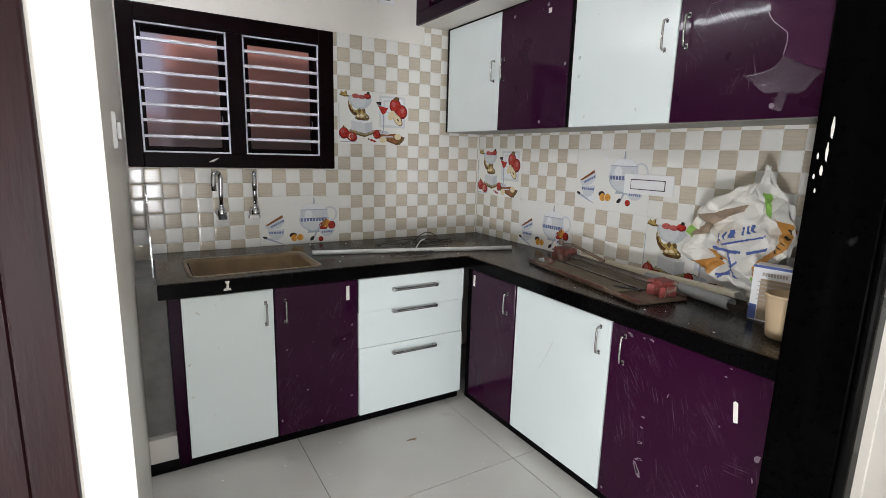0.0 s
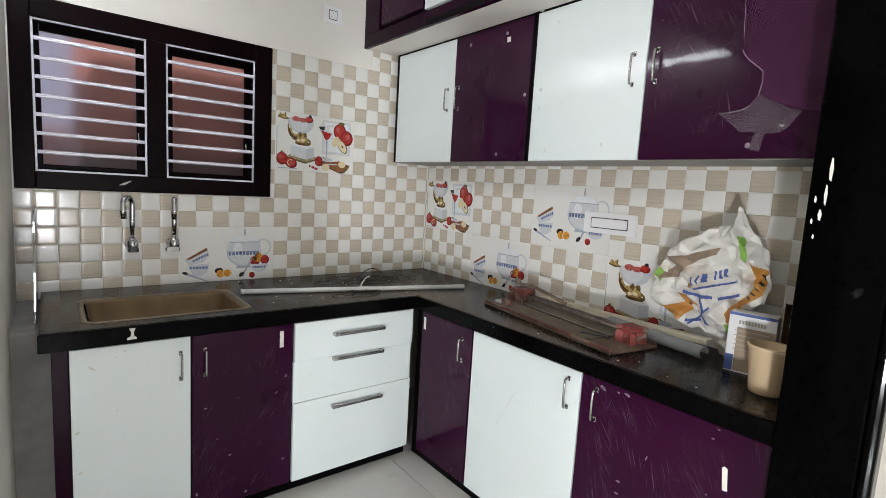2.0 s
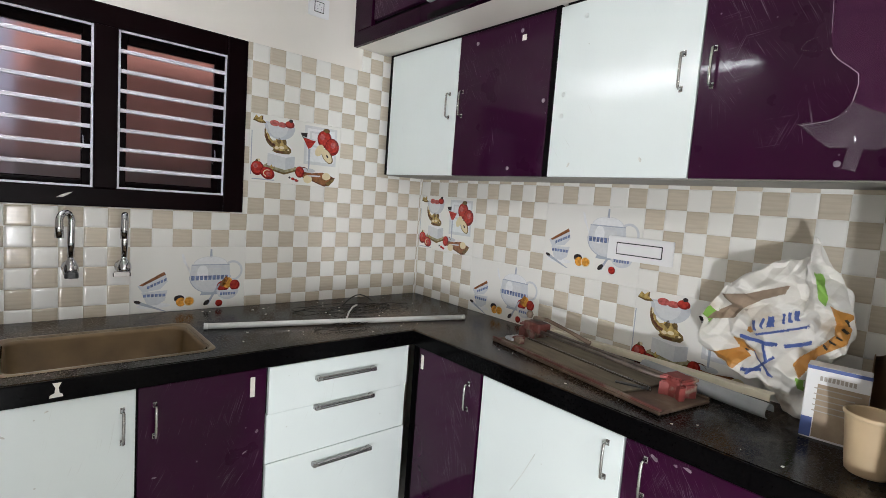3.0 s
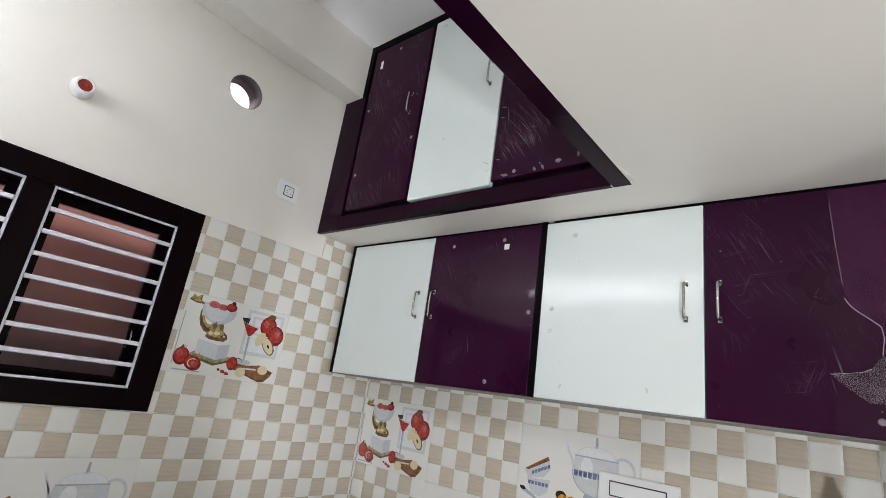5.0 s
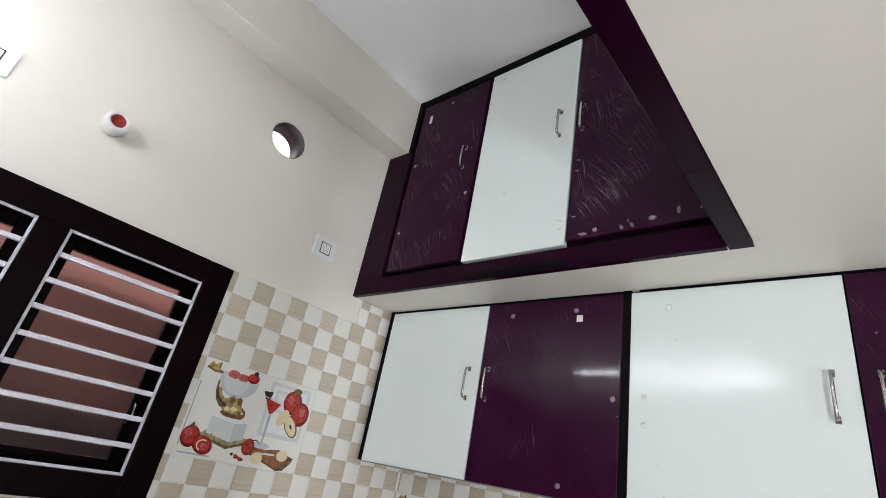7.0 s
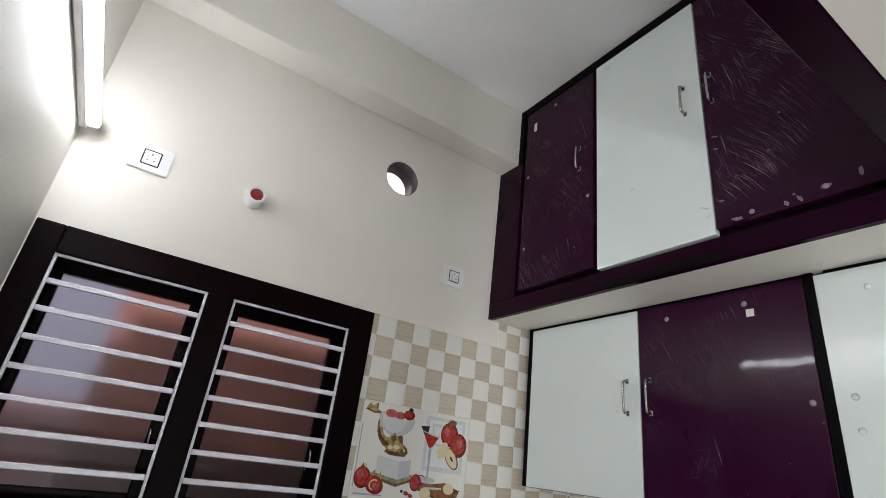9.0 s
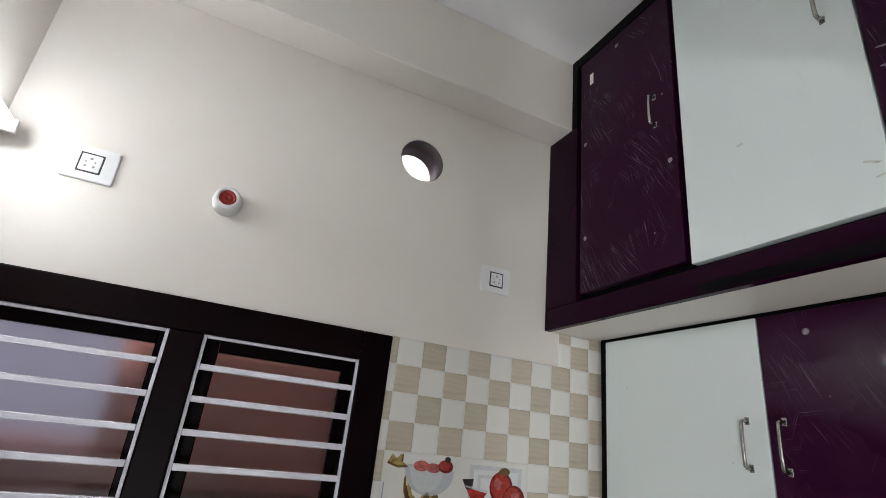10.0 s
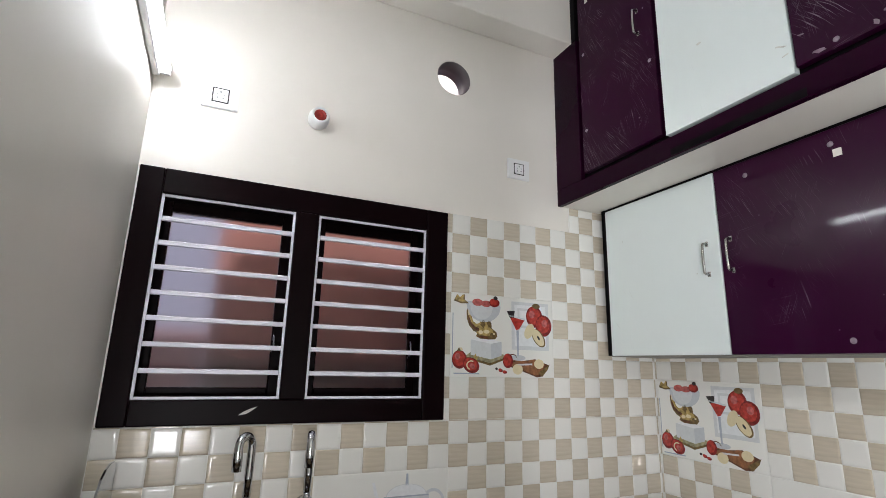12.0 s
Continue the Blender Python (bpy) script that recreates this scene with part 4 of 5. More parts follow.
rod = thing("pvc_pipe", (-0.73, -0.49, 0.83), "long white plastic pipe lying on the worktop", "pipe")
part("pipe", tube([(-1.276, -0.352, 0.8420), (-0.73, -0.50, 0.8420), (-0.196, -0.647, 0.8420)], 0.0115, 14), PVC, rod)
for p, q in (((-1.2765, -0.3519, 0.8420), (-1.262, -0.3560, 0.8420)), ((-0.21, -0.6431, 0.8420), (-0.1955, -0.6471, 0.8420))):
    part("rim", tube([p, q], 0.0118, 14), PVC, rod)
coil = thing("wire_coil", (-0.6, -0.35, 0.83), "loose black wire coils lying on the worktop", "wire")
rnd = random.Random(4)
for cx, cy, rx, ry, turns in ((-0.80, -0.545, 0.11, 0.040, 1), (-0.74, -0.552, 0.07, 0.030, 1), (-0.56, -0.30, 0.16, 0.08, 1), (-0.50, -0.27, 0.12, 0.06, 2), (-0.36, -0.30, 0.10, 0.07, 1), (-0.66, -0.22, 0.18, 0.05, 1)):
    pts = []
    for k in range(turns * 24 + 1):
        a = 2 * math.pi * k / 24
        w = 1 + 0.16 * math.sin(a * 0.37 + cx * 9) + 0.12 * math.sin(a * 2.3 + cx * 5)
        pts.append((cx + rx * w * math.cos(a), cy + ry * w * math.sin(a), 0.8335 + 0.004 * (1 + math.sin(a * 1.7 + k))))
    part("loop", tube(pts, 0.0018, 6), WIRE, coil)
pts = [(-0.60 + 0.022 * k, -0.20 + 0.004 * k, 0.836 + 0.045 * math.sin(math.pi * k / 9)) for k in range(10)]
part("loop", tube(pts, 0.0028, 6), WIRE, coil)
part("white_end", tube([(-0.70, -0.42, 0.835), (-0.67, -0.385, 0.850), (-0.63, -0.35, 0.865), (-0.60, -0.335, 0.868)], 0.004, 8), PVC, coil, "white wire end")

# tile cutter
cut = thing("tile_cutter", (-0.338, -0.968, 0.8305), "rusty red tile cutter with steel rails and lever", "tile cutter", turn=(0, 0, -99.6))
part("base_plate", box(0, 0.775, 0, 0.245, 0, 0.012, 0.003), RUST, cut, local=True)
part("lip", box(0, 0.775, 0.0, 0.012, 0.0122, 0.020, 0.002), REDIRON, cut, local=True)
part("lip", box(0, 0.775, 0.233, 0.245, 0.0122, 0.020, 0.002), RUST, cut, local=True)
part("bed", box(0.09, 0.64, 0.015, 0.115, 0.0122, 0.021, 0.002), BED, cut, "dusty grey rubber bed", local=True)
part("bed", box(0.09, 0.64, 0.125, 0.228, 0.0122, 0.021, 0.002), BED, cut, "dusty grey rubber bed", local=True)
part("blade_strip", box(0.08, 0.66, 0.1165, 0.1235, 0.0122, 0.027, 0.001), STEEL, cut, local=True)
part("square", slab([(0.58, 0.05), (0.665, 0.10), (0.655, 0.115), (0.57, 0.062)], 0.004, m=Matrix.Translation((0, 0, 0.0215))), DARKP, cut, "black steel fence", local=True)
RAILM = mat("dull_rail_steel", (0.16, 0.13, 0.11), 0.45, 0.7, vary=0.3, scale=20)
REDPALE = mat("pink_red_iron", (0.215, 0.040, 0.034), 0.6, vary=0.2, scale=14, bump=0.5, bump_scale=50, spot=(0.30, 0.22, 0.17), spot_scale=18, spot_at=0.56, spot_soft=0.08)
for u, iron, lab in ((0.045, REDIRON, "rusty red iron casting"), (0.712, REDPALE, "chipped pink-red iron casting")):
    b = slab([(-0.034, -0.046), (-0.012, -0.030), (0.012, -0.030), (0.034, -0.046), (0.040, -0.026), (0.024, 0.0), (0.040, 0.030), (0.032, 0.046), (0.012, 0.032), (-0.012, 0.032), (-0.032, 0.046), (-0.040, 0.030), (-0.024, 0.0), (-0.040, -0.026)], 0.044, m=Matrix.Translation((u, 0.175, 0.0122)), bevel=0.004)
    box(u - 0.026, u + 0.026, 0.142, 0.208, 0.045, 0.066, 0.007, 2, bm=b)
    slab([(-0.036, -0.044), (-0.02, -0.03), (0.0, -0.036), (0.02, -0.03), (0.036, -0.044), (0.040, 0.0), (0.036, 0.044), (0.0, 0.034), (-0.036, 0.044), (-0.040, 0.0)], 0.012, m=Matrix.Translation((u, 0.175, 0.062)), bm=b, bevel=0.004)
    part("casting", b, iron, cut, lab, local=True)
for v in (0.158, 0.192):
    part("rail", tube([(0.03, v, 0.054), (0.73, v, 0.054)], 0.0065, 12), RAILM, cut, local=True)
car = part("carriage", box(0.02, 0.115, 0.140, 0.210, 0.044, 0.084, 0.008, 2), REDIRON, cut, "red carriage on the rails", local=True)
part("wheel_arm", box(0.055, 0.08, 0.166, 0.184, 0.020, 0.046, 0.004), RUST, car, local=True)
part("lever", tube([(0.05, 0.175, 0.095), (0.12, 0.178, 0.104), (0.24, 0.186, 0.086), (0.34, 0.19, 0.068)], [0.010, 0.008, 0.007, 0.009], 10), RUST, car, "rusty steel lever", local=True)
part("knob", lathe([(0, -0.016), (0.010, -0.014), (0.016, 0), (0.010, 0.014), (0, 0.016)], 14, m=pose(0.018, 0.175, 0.104)), RUST, car, local=True)
part("foot", slab([(0.09, 0.03), (0.14, 0.025), (0.145, 0.045), (0.12, 0.05), (0.115, 0.075), (0.095, 0.078)], 0.022, m=Matrix.Translation((0, 0, 0.0215)), bevel=0.004), REDIRON, cut, local=True)
part("stop_block", box(0.055, 0.10, 0.02, 0.085, 0.0215, 0.034, 0.003), ALU, cut, local=True)

strip = thing("trim_strip", (-0.10, -1.5, 0.83), "beige plastic casing strip beside the tile cutter", "trim strip")
d0, d1 = Vector((-0.030, -1.02, 0.838)), Vector((-0.150, -1.905, 0.872))
ang = math.degrees(math.atan2(d1.y - d0.y, d1.x - d0.x))
L = (d1 - d0).length
mt = Matrix.Translation(d0) @ pose(0, 0, 0, 0, -math.degrees(math.asin((d1.z - d0.z) / L)), ang)
b = box(0, L, 0, 0.004, -0.004, 0.018, 0.001)
box(0, L, 0.0042, 0.034, 0.0142, 0.018, 0.001, bm=b)
b.transform(mt)
part("casing", b, BEIGEP, strip)
# matte grey PVC channel beside the casing strip
chan = thing("grey_channel", (-0.17, -1.7, 0.83), "grey plastic channel lying on the worktop", "channel")
prof = [(0.026 * math.cos(radians(a)), 0.022 + 0.022 * math.sin(radians(a))) for a in range(-75, 196, 15)]
b = bmesh.new()
rings = []
for u in (0.0, 0.42):
    rings.append([b.verts.new((u, -y, z)) for y, z in prof] + [b.verts.new((u, -y * 0.88, 0.022 + (z - 0.022) * 0.88)) for y, z in prof[::-1]])
n = len(rings[0])
for k in range(n):
    f = b.faces.new((rings[0][k], rings[0][(k + 1) % n], rings[1][(k + 1) % n], rings[1][k]))
    f.smooth = True
for r in rings:
    for k in range(len(prof) - 1):
        b.faces.new((r[k], r[k + 1], r[n - 2 - k], r[n - 1 - k]))
bmesh.ops.recalc_face_normals(b, faces=b.faces[:])
b.transform(Matrix.Translation((-0.118, -1.505, 0.8305)) @ pose(0, 0, 0, 0, 0, -100))
part("channel", b, ALU, chan)

# cement sack, slumped against the tiles
sack = thing("sack", (-0.11, -1.84, 0.83), "crumpled white plastic sack with blue and orange print", "sack")
NU, NV = 200, 170


def along(keys, u):
    for (a, p), (c, q) in zip(keys, keys[1:]):
        if a <= u <= c:
            return p + (q - p) * (u - a) / (c - a)
    return keys[-1][1]


SACK_TOP = ((0.0, 1.09), (0.08, 1.14), (0.17, 1.175), (0.32, 1.235), (0.47, 1.276), (0.60, 1.288), (0.695, 1.302), (0.712, 1.362), (0.735, 1.355), (0.81, 1.295), (0.945, 1.224), (1.0, 1.15))
SACK_FOOT = ((0.0, 1.05), (0.03, 0.99), (0.10, 0.95), (0.27, 0.925), (0.44, 0.91), (0.56, 0.853), (0.60, 0.8305), (0.76, 0.8305), (0.79, 0.95), (0.97, 1.06), (1.0, 1.10))


def sack_point(u, v, side):
    """A place on the front (side 1) or back (side 0) sheet."""
    y = -1.70 - 0.37 * u
    z0, z1 = along(SACK_FOOT, u), along(SACK_TOP, u)
    z = z0 + (z1 - z0) * v
    h = max(0.0, (z - 0.83) / 0.53)
    mid = -0.068 - 0.105 * h ** 0.8
    edge = (math.sin(math.pi * min(max(u, 0.0), 1.0)) * math.sin(math.pi * v)) ** 0.6 if 0 < u < 1 and 0 < v < 1 else 0.0
    mid -= 0.085 * max(0.0, 0.62 - u) * min(1.0, h * 1.6)
    bulge = 0.006 + 0.034 * edge * (1 - 0.5 * max(0.0, h - 0.4))
    p = Vector((u * 6.0, h * 7.5, side * 3.0))
    cr = 0.0
    # flat facets between sharp folds, running several ways
    for f, amp, lean, off in ((2.1, 0.026, 28, 0.15), (3.0, 0.020, 112, 0.4), (4.9, 0.011, 62, 0.7), (7.6, 0.006, 150, 0.2), (11.0, 0.0035, 80, 0.5)):
        w = f * (u * math.cos(radians(lean)) + 1.3 * h * math.sin(radians(lean))) + off + 0.35 * side + 0.30 * noise.noise(p * 0.35 + Vector((off * 9, f, 0)))
        cr += amp * (4 * abs(w % 1.0 - 0.5) - 1)
    # folds that run out from the drawn-up tip
    dy, dz = y + 1.965, z - 1.37
    r = math.hypot(dy, dz)
    cr += 0.011 * min(1.0, r * 6) * (1 - abs(math.sin(math.atan2(dy, -dz) * 7 + 4 * r)) * 1.6)
    x = mid - bulge - cr if side else mid + 0.45 * bulge + 0.2 * cr
    soft = min(1.0, (z - 0.8305) * 25)
    return Vector((min(x, -0.016), y + noise.noise(p * 1.2 + Vector((7, 2, 5))) * 0.010, max(0.8306, z + soft * noise.noise(p * 1.8 + Vector((1, 9, 2))) * 0.012)))


SHEET = {side: [[sack_point(i / NU, j / NV, side) for j in range(NV + 1)] for i in range(NU + 1)] for side in (0, 1)}


def inside(shape, y, z):
    hit = False
    for (a, p), (c, q) in zip(shape, shape[1:] + shape[:1]):
        if (p > z) != (q > z) and y < (c - a) * (z - p) / (q - p) + a:
            hit = not hit
    return hit


def sack_sheet(side, shape=None, lift=0.0):
    b = bmesh.new()
    made = {}

    def at(i, j):
        if (i, j) not in made:
            made[i, j] = b.verts.new(SHEET[side][i][j] - Vector((lift, 0, 0)))
        return made[i, j]
    for i in range(NU):
        for j in range(NV):
            mid = (SHEET[side][i][j] + SHEET[side][i + 1][j + 1]) / 2
            if shape is None or inside(shape, mid.y, mid.z):
                b.faces.new((at(i, j), at(i + 1, j), at(i + 1, j + 1), at(i, j + 1))).smooth = True
    return b


def stroke(y0, z0, y1, z1, w):
    """A straight printed stroke, thickness w."""
    n = Vector((-(z1 - z0), y1 - y0)).normalized() * w / 2
    return [(y0 + n.x, z0 + n.y), (y1 + n.x, z1 + n.y), (y1 - n.x, z1 - n.y), (y0 - n.x, z0 - n.y)]


part("front_sheet", sack_sheet(1), SACK, sack)
SACK_TAN = mat("dusty_sack_inside", (0.27, 0.20, 0.14), 0.7, vary=0.25, scale=14, bump=0.3, bump_scale=90)
part("back_sheet", sack_sheet(0), SACK, sack)
part("dusty_fold", sack_sheet(1, [(-1.762, 1.168), (-1.83, 1.180), (-1.92, 1.218), (-1.915, 1.192), (-1.865, 1.168), (-1.818, 1.132), (-1.79, 1.095), (-1.71, 1.075), (-1.735, 1.105), (-1.79, 1.140)], 0.0012), SACK_TAN, sack, "dusty brown fold")
for k, (a, w) in enumerate(((0.0, 0.011), (0.020, 0.006), (0.036, 0.013), (0.058, 0.005), (0.070, 0.008), (0.086, 0.012))):
    part("blue_print", sack_sheet(1, stroke(-1.862 - a, 1.080 + 0.47 * a, -1.858 - a, 1.108 + 0.47 * a, w), 0.0014), BLUEI, sack, "blue print")
for st in ((-1.862, 1.066, -1.972, 1.106, 0.007), (-1.812, 1.046, -1.905, 1.040, 0.012), (-1.876, 1.040, -1.886, 0.985, 0.009), (-1.918, 1.036, -1.978, 1.060, 0.010), (-1.835, 0.995, -1.902, 0.940, 0.010), (-1.905, 1.005, -1.832, 0.930, 0.007), (-1.815, 0.938, -1.868, 0.950, 0.010)):
    part("blue_print", sack_sheet(1, stroke(*st), 0.0014), BLUEI, sack, "blue print")
part("orange_print", sack_sheet(1, [(-1.836, 1.080), (-1.846, 1.086), (-1.856, 1.082), (-1.856, 1.072), (-1.846, 1.066), (-1.836, 1.070)], 0.0014), ORANGEI, sack, "orange printed dot")
part("orange_print", sack_sheet(1, [(-2.020, 1.182), (-2.066, 1.160), (-2.066, 1.085), (-2.0, 1.030), (-1.972, 0.965), (-1.945, 0.990), (-1.955, 1.012), (-2.0, 1.060), (-2.034, 1.100), (-2.03, 1.150)], 0.0010), ORANGEI, sack, "orange print band")
part("orange_print", sack_sheet(1, [(-1.795, 1.040), (-1.825, 1.034), (-1.846, 0.995), (-1.825, 0.975), (-1.795, 0.935), (-1.735, 0.955), (-1.715, 0.975), (-1.76, 0.985), (-1.800, 1.000)], 0.0010), ORANGEI, sack, "orange print band")
for st in ((-2.050, 1.146, -2.060, 1.128, 0.006), (-2.048, 1.122, -2.060, 1.110, 0.006), (-2.038, 1.098, -2.052, 1.092, 0.006), (-2.022, 1.082, -2.038, 1.074, 0.006), (-2.005, 1.062, -2.020, 1.056, 0.006), (-1.822, 1.018, -1.832, 1.006, 0.006), (-1.815, 1.000, -1.826, 0.990, 0.006)):
    part("black_print", sack_sheet(1, stroke(*st), 0.0022), BLACKI, sack, "black bars of lettering")
for shape in ([(-1.978, 1.264), (-1.991, 1.260), (-2.016, 1.200), (-2.010, 1.175), (-1.993, 1.195)], [(-1.700, 1.100), (-1.735, 1.136), (-1.746, 1.100), (-1.720, 1.065)], [(-1.964, 0.965), (-1.982, 0.960), (-1.980, 0.925), (-1.966, 0.925)]):
    part("green_print", sack_sheet(1, shape, 0.0010), GREENI, sack, "green print")
# glue carton with bars for its lettering
CARTONP = mat("faded_brown_print", (0.33, 0.25, 0.17), 0.6, vary=0.15, scale=30)
carton = thing("carton", (-0.195, -2.062, 0.8305), "white and blue cardboard carton beside the sack", "carton", turn=(0, 0, -82))
part("box", box(-0.066, 0.066, -0.03, 0.03, 0, 0.195, 0.0015), PLASTIC, carton, local=True)
part("blue_band", box(-0.0662, -0.042, -0.0305, -0.0301, 0.004, 0.056), BLUEI, carton, "blue band", local=True)
part("blue_band", box(-0.0662, 0.0662, -0.0305, -0.0301, 0.185, 0.194), BLUEI, carton, "blue band", local=True)
for k in range(9):
    x = -0.034 + k * 0.0085
    part("lettering_bar", box(x - 0.003, x + 0.003, -0.0306, -0.0301, 0.158, 0.170), GREYI, carton, "grey lettering bar", local=True)
part("brown_picture", box(-0.040, 0.064, -0.0306, -0.0301, 0.006, 0.148), CARTONP, carton, "brown printed picture", local=True)
for k in range(5):
    part("lettering_bar", box(-0.046, 0.050 - 0.012 * (k % 2), -0.0311, -0.0307, 0.135 - 0.015 * k, 0.138 - 0.015 * k), GREYI, carton, "grey lettering bar", local=True)
pot = thing("pot", (-0.338, -2.160, 0.8305), "cream plastic pot on the worktop", "pot")
part("pot_wall", lathe([(0.0, 0.0), (0.040, 0.0), (0.043, 0.003), (0.045, 0.018), (0.0555, 0.131), (0.0575, 0.135), (0.056, 0.140), (0.052, 0.138), (0.042, 0.020), (0.039, 0.010), (0.0, 0.008)], 36), POT, pot, local=True)
part("rim", lathe([(0.0565, 0.130), (0.0590, 0.132), (0.0595, 0.138), (0.0570, 0.141)], 36), POT, pot, local=True)
lid = thing("round_lid", (-0.20, -2.20, 0.8305), "tan round lid leaning behind the pot", "lid", turn=(0, -68, 25))
part("disc", lathe([(0, 0), (0.06, 0), (0.064, 0.004), (0.064, 0.009), (0.058, 0.010), (0, 0.008)], 32, m=Matrix.Translation((0.064, 0, 0.0))), POT, lid, local=True)
flap = thing("cardboard_sheet", (-0.10, -2.17, 0.83), "curled brown cardboard sheet against the tiles", "cardboard")
b = bmesh.new()
g = []
for i in range(17):
    a = radians(-10 + 125 * i / 16)
    g.append([b.verts.new((-0.085 + 0.065 * math.cos(a) - 0.012, -2.175 + 0.070 * math.sin(a) * 0.9, 0.8305 + z * (1 - 0.12 * math.sin(a * 1.3)))) for z in (0.0, 0.08, 0.17, 0.255)])
for r0, r1 in zip(g, g[1:]):
    for k in range(3):
        b.faces.new((r0[k], r0[k + 1], r1[k + 1], r1[k])).smooth = True
bmesh.ops.solidify(b, geom=b.faces[:], thickness=0.003)
part("sheet", b, BROWNI, flap)

# torn film on the wall cabinet's last door: part still stuck, part hanging down
film = thing("torn_film", (XU - 0.0035, -2.03, 1.64), "torn clear protective film hanging from the purple door", "plastic film")
MILKY = mat("milky_film", (0.42, 0.36, 0.42), 0.10, vary=0.25, scale=14, bump=0.35, bump_scale=14)
MILKY.node_tree.nodes["Principled BSDF"].inputs["Alpha"].default_value = 0.17
STUCK = mat("stuck_film", (0.105, 0.024, 0.080), 0.42, spec=0.2, vary=0.15, scale=6, bump=0.12, bump_scale=30)
STUCK.node_tree.nodes["Principled BSDF"].inputs["Alpha"].default_value = 0.36
TORN = mat("torn_film_edge", (0.52, 0.46, 0.50), 0.25, vary=0.3, scale=30)
on_door = Matrix(((0, 0, -1, 0), (1, 0, 0, 0), (0, 1, 0, 0), (0, 0, 0, 1)))
stuck = [(-1.947, 2.118), (-1.964, 1.86), (-1.970, 1.825), (-1.986, 1.794), (-2.009, 1.774), (-2.028, 1.756), (-2.030, 1.729), (-2.026, 1.687), (-2.104, 1.650), (-2.152, 1.632), (-2.250, 1.618), (-2.250, 2.118)]
part("stuck_sheet", slab(stuck, 0.0005, m=Matrix.Translation((XU - 0.0024, 0, 0)) @ on_door), STUCK, film, "hazy film still stuck to the door")
flap_line = [(-2.025, 1.690), (-2.003, 1.658), (-1.984, 1.648), (-1.926, 1.640), (-1.953, 1.613), (-1.994, 1.579), (-2.031, 1.581), (-2.029, 1.527), (-2.054, 1.520), (-2.061, 1.575), (-2.082, 1.572), (-2.111, 1.584), (-2.152, 1.626), (-2.104, 1.646)]
b = bmesh.new()
cen = b.verts.new((XU - 0.022, -2.045, 1.620))
vs = [b.verts.new((XU - (0.005, 0.006, 0.008, 0.026, 0.018, 0.012, 0.016, 0.030, 0.028, 0.014, 0.010, 0.014, 0.026, 0.008)[k], y, z)) for k, (y, z) in enumerate(flap_line)]
for k in range(len(vs)):
    b.faces.new((cen, vs[k], vs[(k + 1) % len(vs)]))
bmesh.ops.subdivide_edges(b, edges=b.edges[:], cuts=5, use_grid_fill=True)
for v in b.verts:
    v.co.x = min(XU - 0.0035, v.co.x + 0.014 * noise.noise(v.co * 26) + 0.006 * noise.noise(v.co * 70))
part("hanging_flap", b, MILKY, film, "crumpled clear flap")
curl = bmesh.new()
ro = [[curl.verts.new((XU - 0.003 - d_ * f, y, z)) for f in (0.0, 0.6, 1.0)] for y, z, d_ in ((-1.940, 1.858, 0.004), (-1.915, 1.850, 0.012), (-1.904, 1.829, 0.016), (-1.930, 1.822, 0.010), (-1.968, 1.826, 0.004))]
for r0, r1 in zip(ro, ro[1:]):
    for k in range(2):
        r0[k + 1].co.y -= 0.004 * k
        curl.faces.new((r0[k], r0[k + 1], r1[k + 1], r1[k])).smooth = True
part("curled_edge", curl, MILKY, film, "curled edge of film")
for wide, run in ((0.0004, ((-1.952, 2.08), (-1.957, 1.97), (-1.964, 1.862))), (0.0008, ((-1.966, 1.826), (-1.972, 1.812), (-1.986, 1.794), (-2.009, 1.774), (-2.028, 1.756), (-2.031, 1.729), (-2.025, 1.690))), (0.0005, ((-2.003, 1.657), (-1.984, 1.648), (-1.928, 1.640)))):
    part("torn_edge", tube([(XU - 0.0035, y, z) for y, z in run], wide, 5), TORN, film, "pale torn edge")

# wash basin beyond the jamb
basin = thing("wash_basin", (0.44, YE - 0.045, 0.85), "white ceramic wash basin on the cream wall", "wash basin")
prof = [(0.0, -0.14), (0.07, -0.15), (0.13, -0.13), (0.19, -0.07), (0.225, -0.01), (0.232, 0.0), (0.222, 0.008), (0.205, 0.0), (0.16, -0.07), (0.08, -0.10), (0.0, -0.105)]
part("bowl", lathe(prof, 36, m=Matrix.Translation((0, -0.225, 0)) @ Matrix.Diagonal((1.1, 0.97, 1, 1))), PLASTIC, basin, local=True)
part("bracket", box(-0.09, 0.09, -0.12, 0.0, -0.17, -0.02, 0.02, 3), PLASTIC, basin, local=True)

# scraps on floor and worktop
rnd = random.Random(11)
scr = thing("paper_scrap", (-0.98, -0.93, 0.0005), "brown dry leaf scrap on the floor tiles", "scrap")
part("scrap", slab([(-0.03, 0), (-0.005, 0.008), (0.03, 0.002), (0.015, -0.004), (0.02, -0.014), (0, -0.004)], 0.0015), BROWNI, scr, local=True)
b = bmesh.new()
for k in range(70):
    if k < 40:
        x, y, z = rnd.uniform(-1.25, -0.1), rnd.uniform(-0.66, -0.05), 0.8303
    elif k < 52:
        x, y, z = rnd.uniform(-0.5, -0.3), rnd.uniform(-2.2, -0.8), 0.8303
    else:
        x, y, z = rnd.uniform(-1.9, -0.6), rnd.uniform(-1.6, -0.75), 0.0003
    r = rnd.uniform(0.0015, 0.0055)
    slab([(x + r * rnd.uniform(0.6, 1.3) * math.cos(a), y + r * rnd.uniform(0.5, 1.0) * math.sin(a)) for a in (0, 1.1, 2.3, 3.3, 4.4, 5.4)], 0.0012, bm=b, m=Matrix.Translation((0, 0, z)))
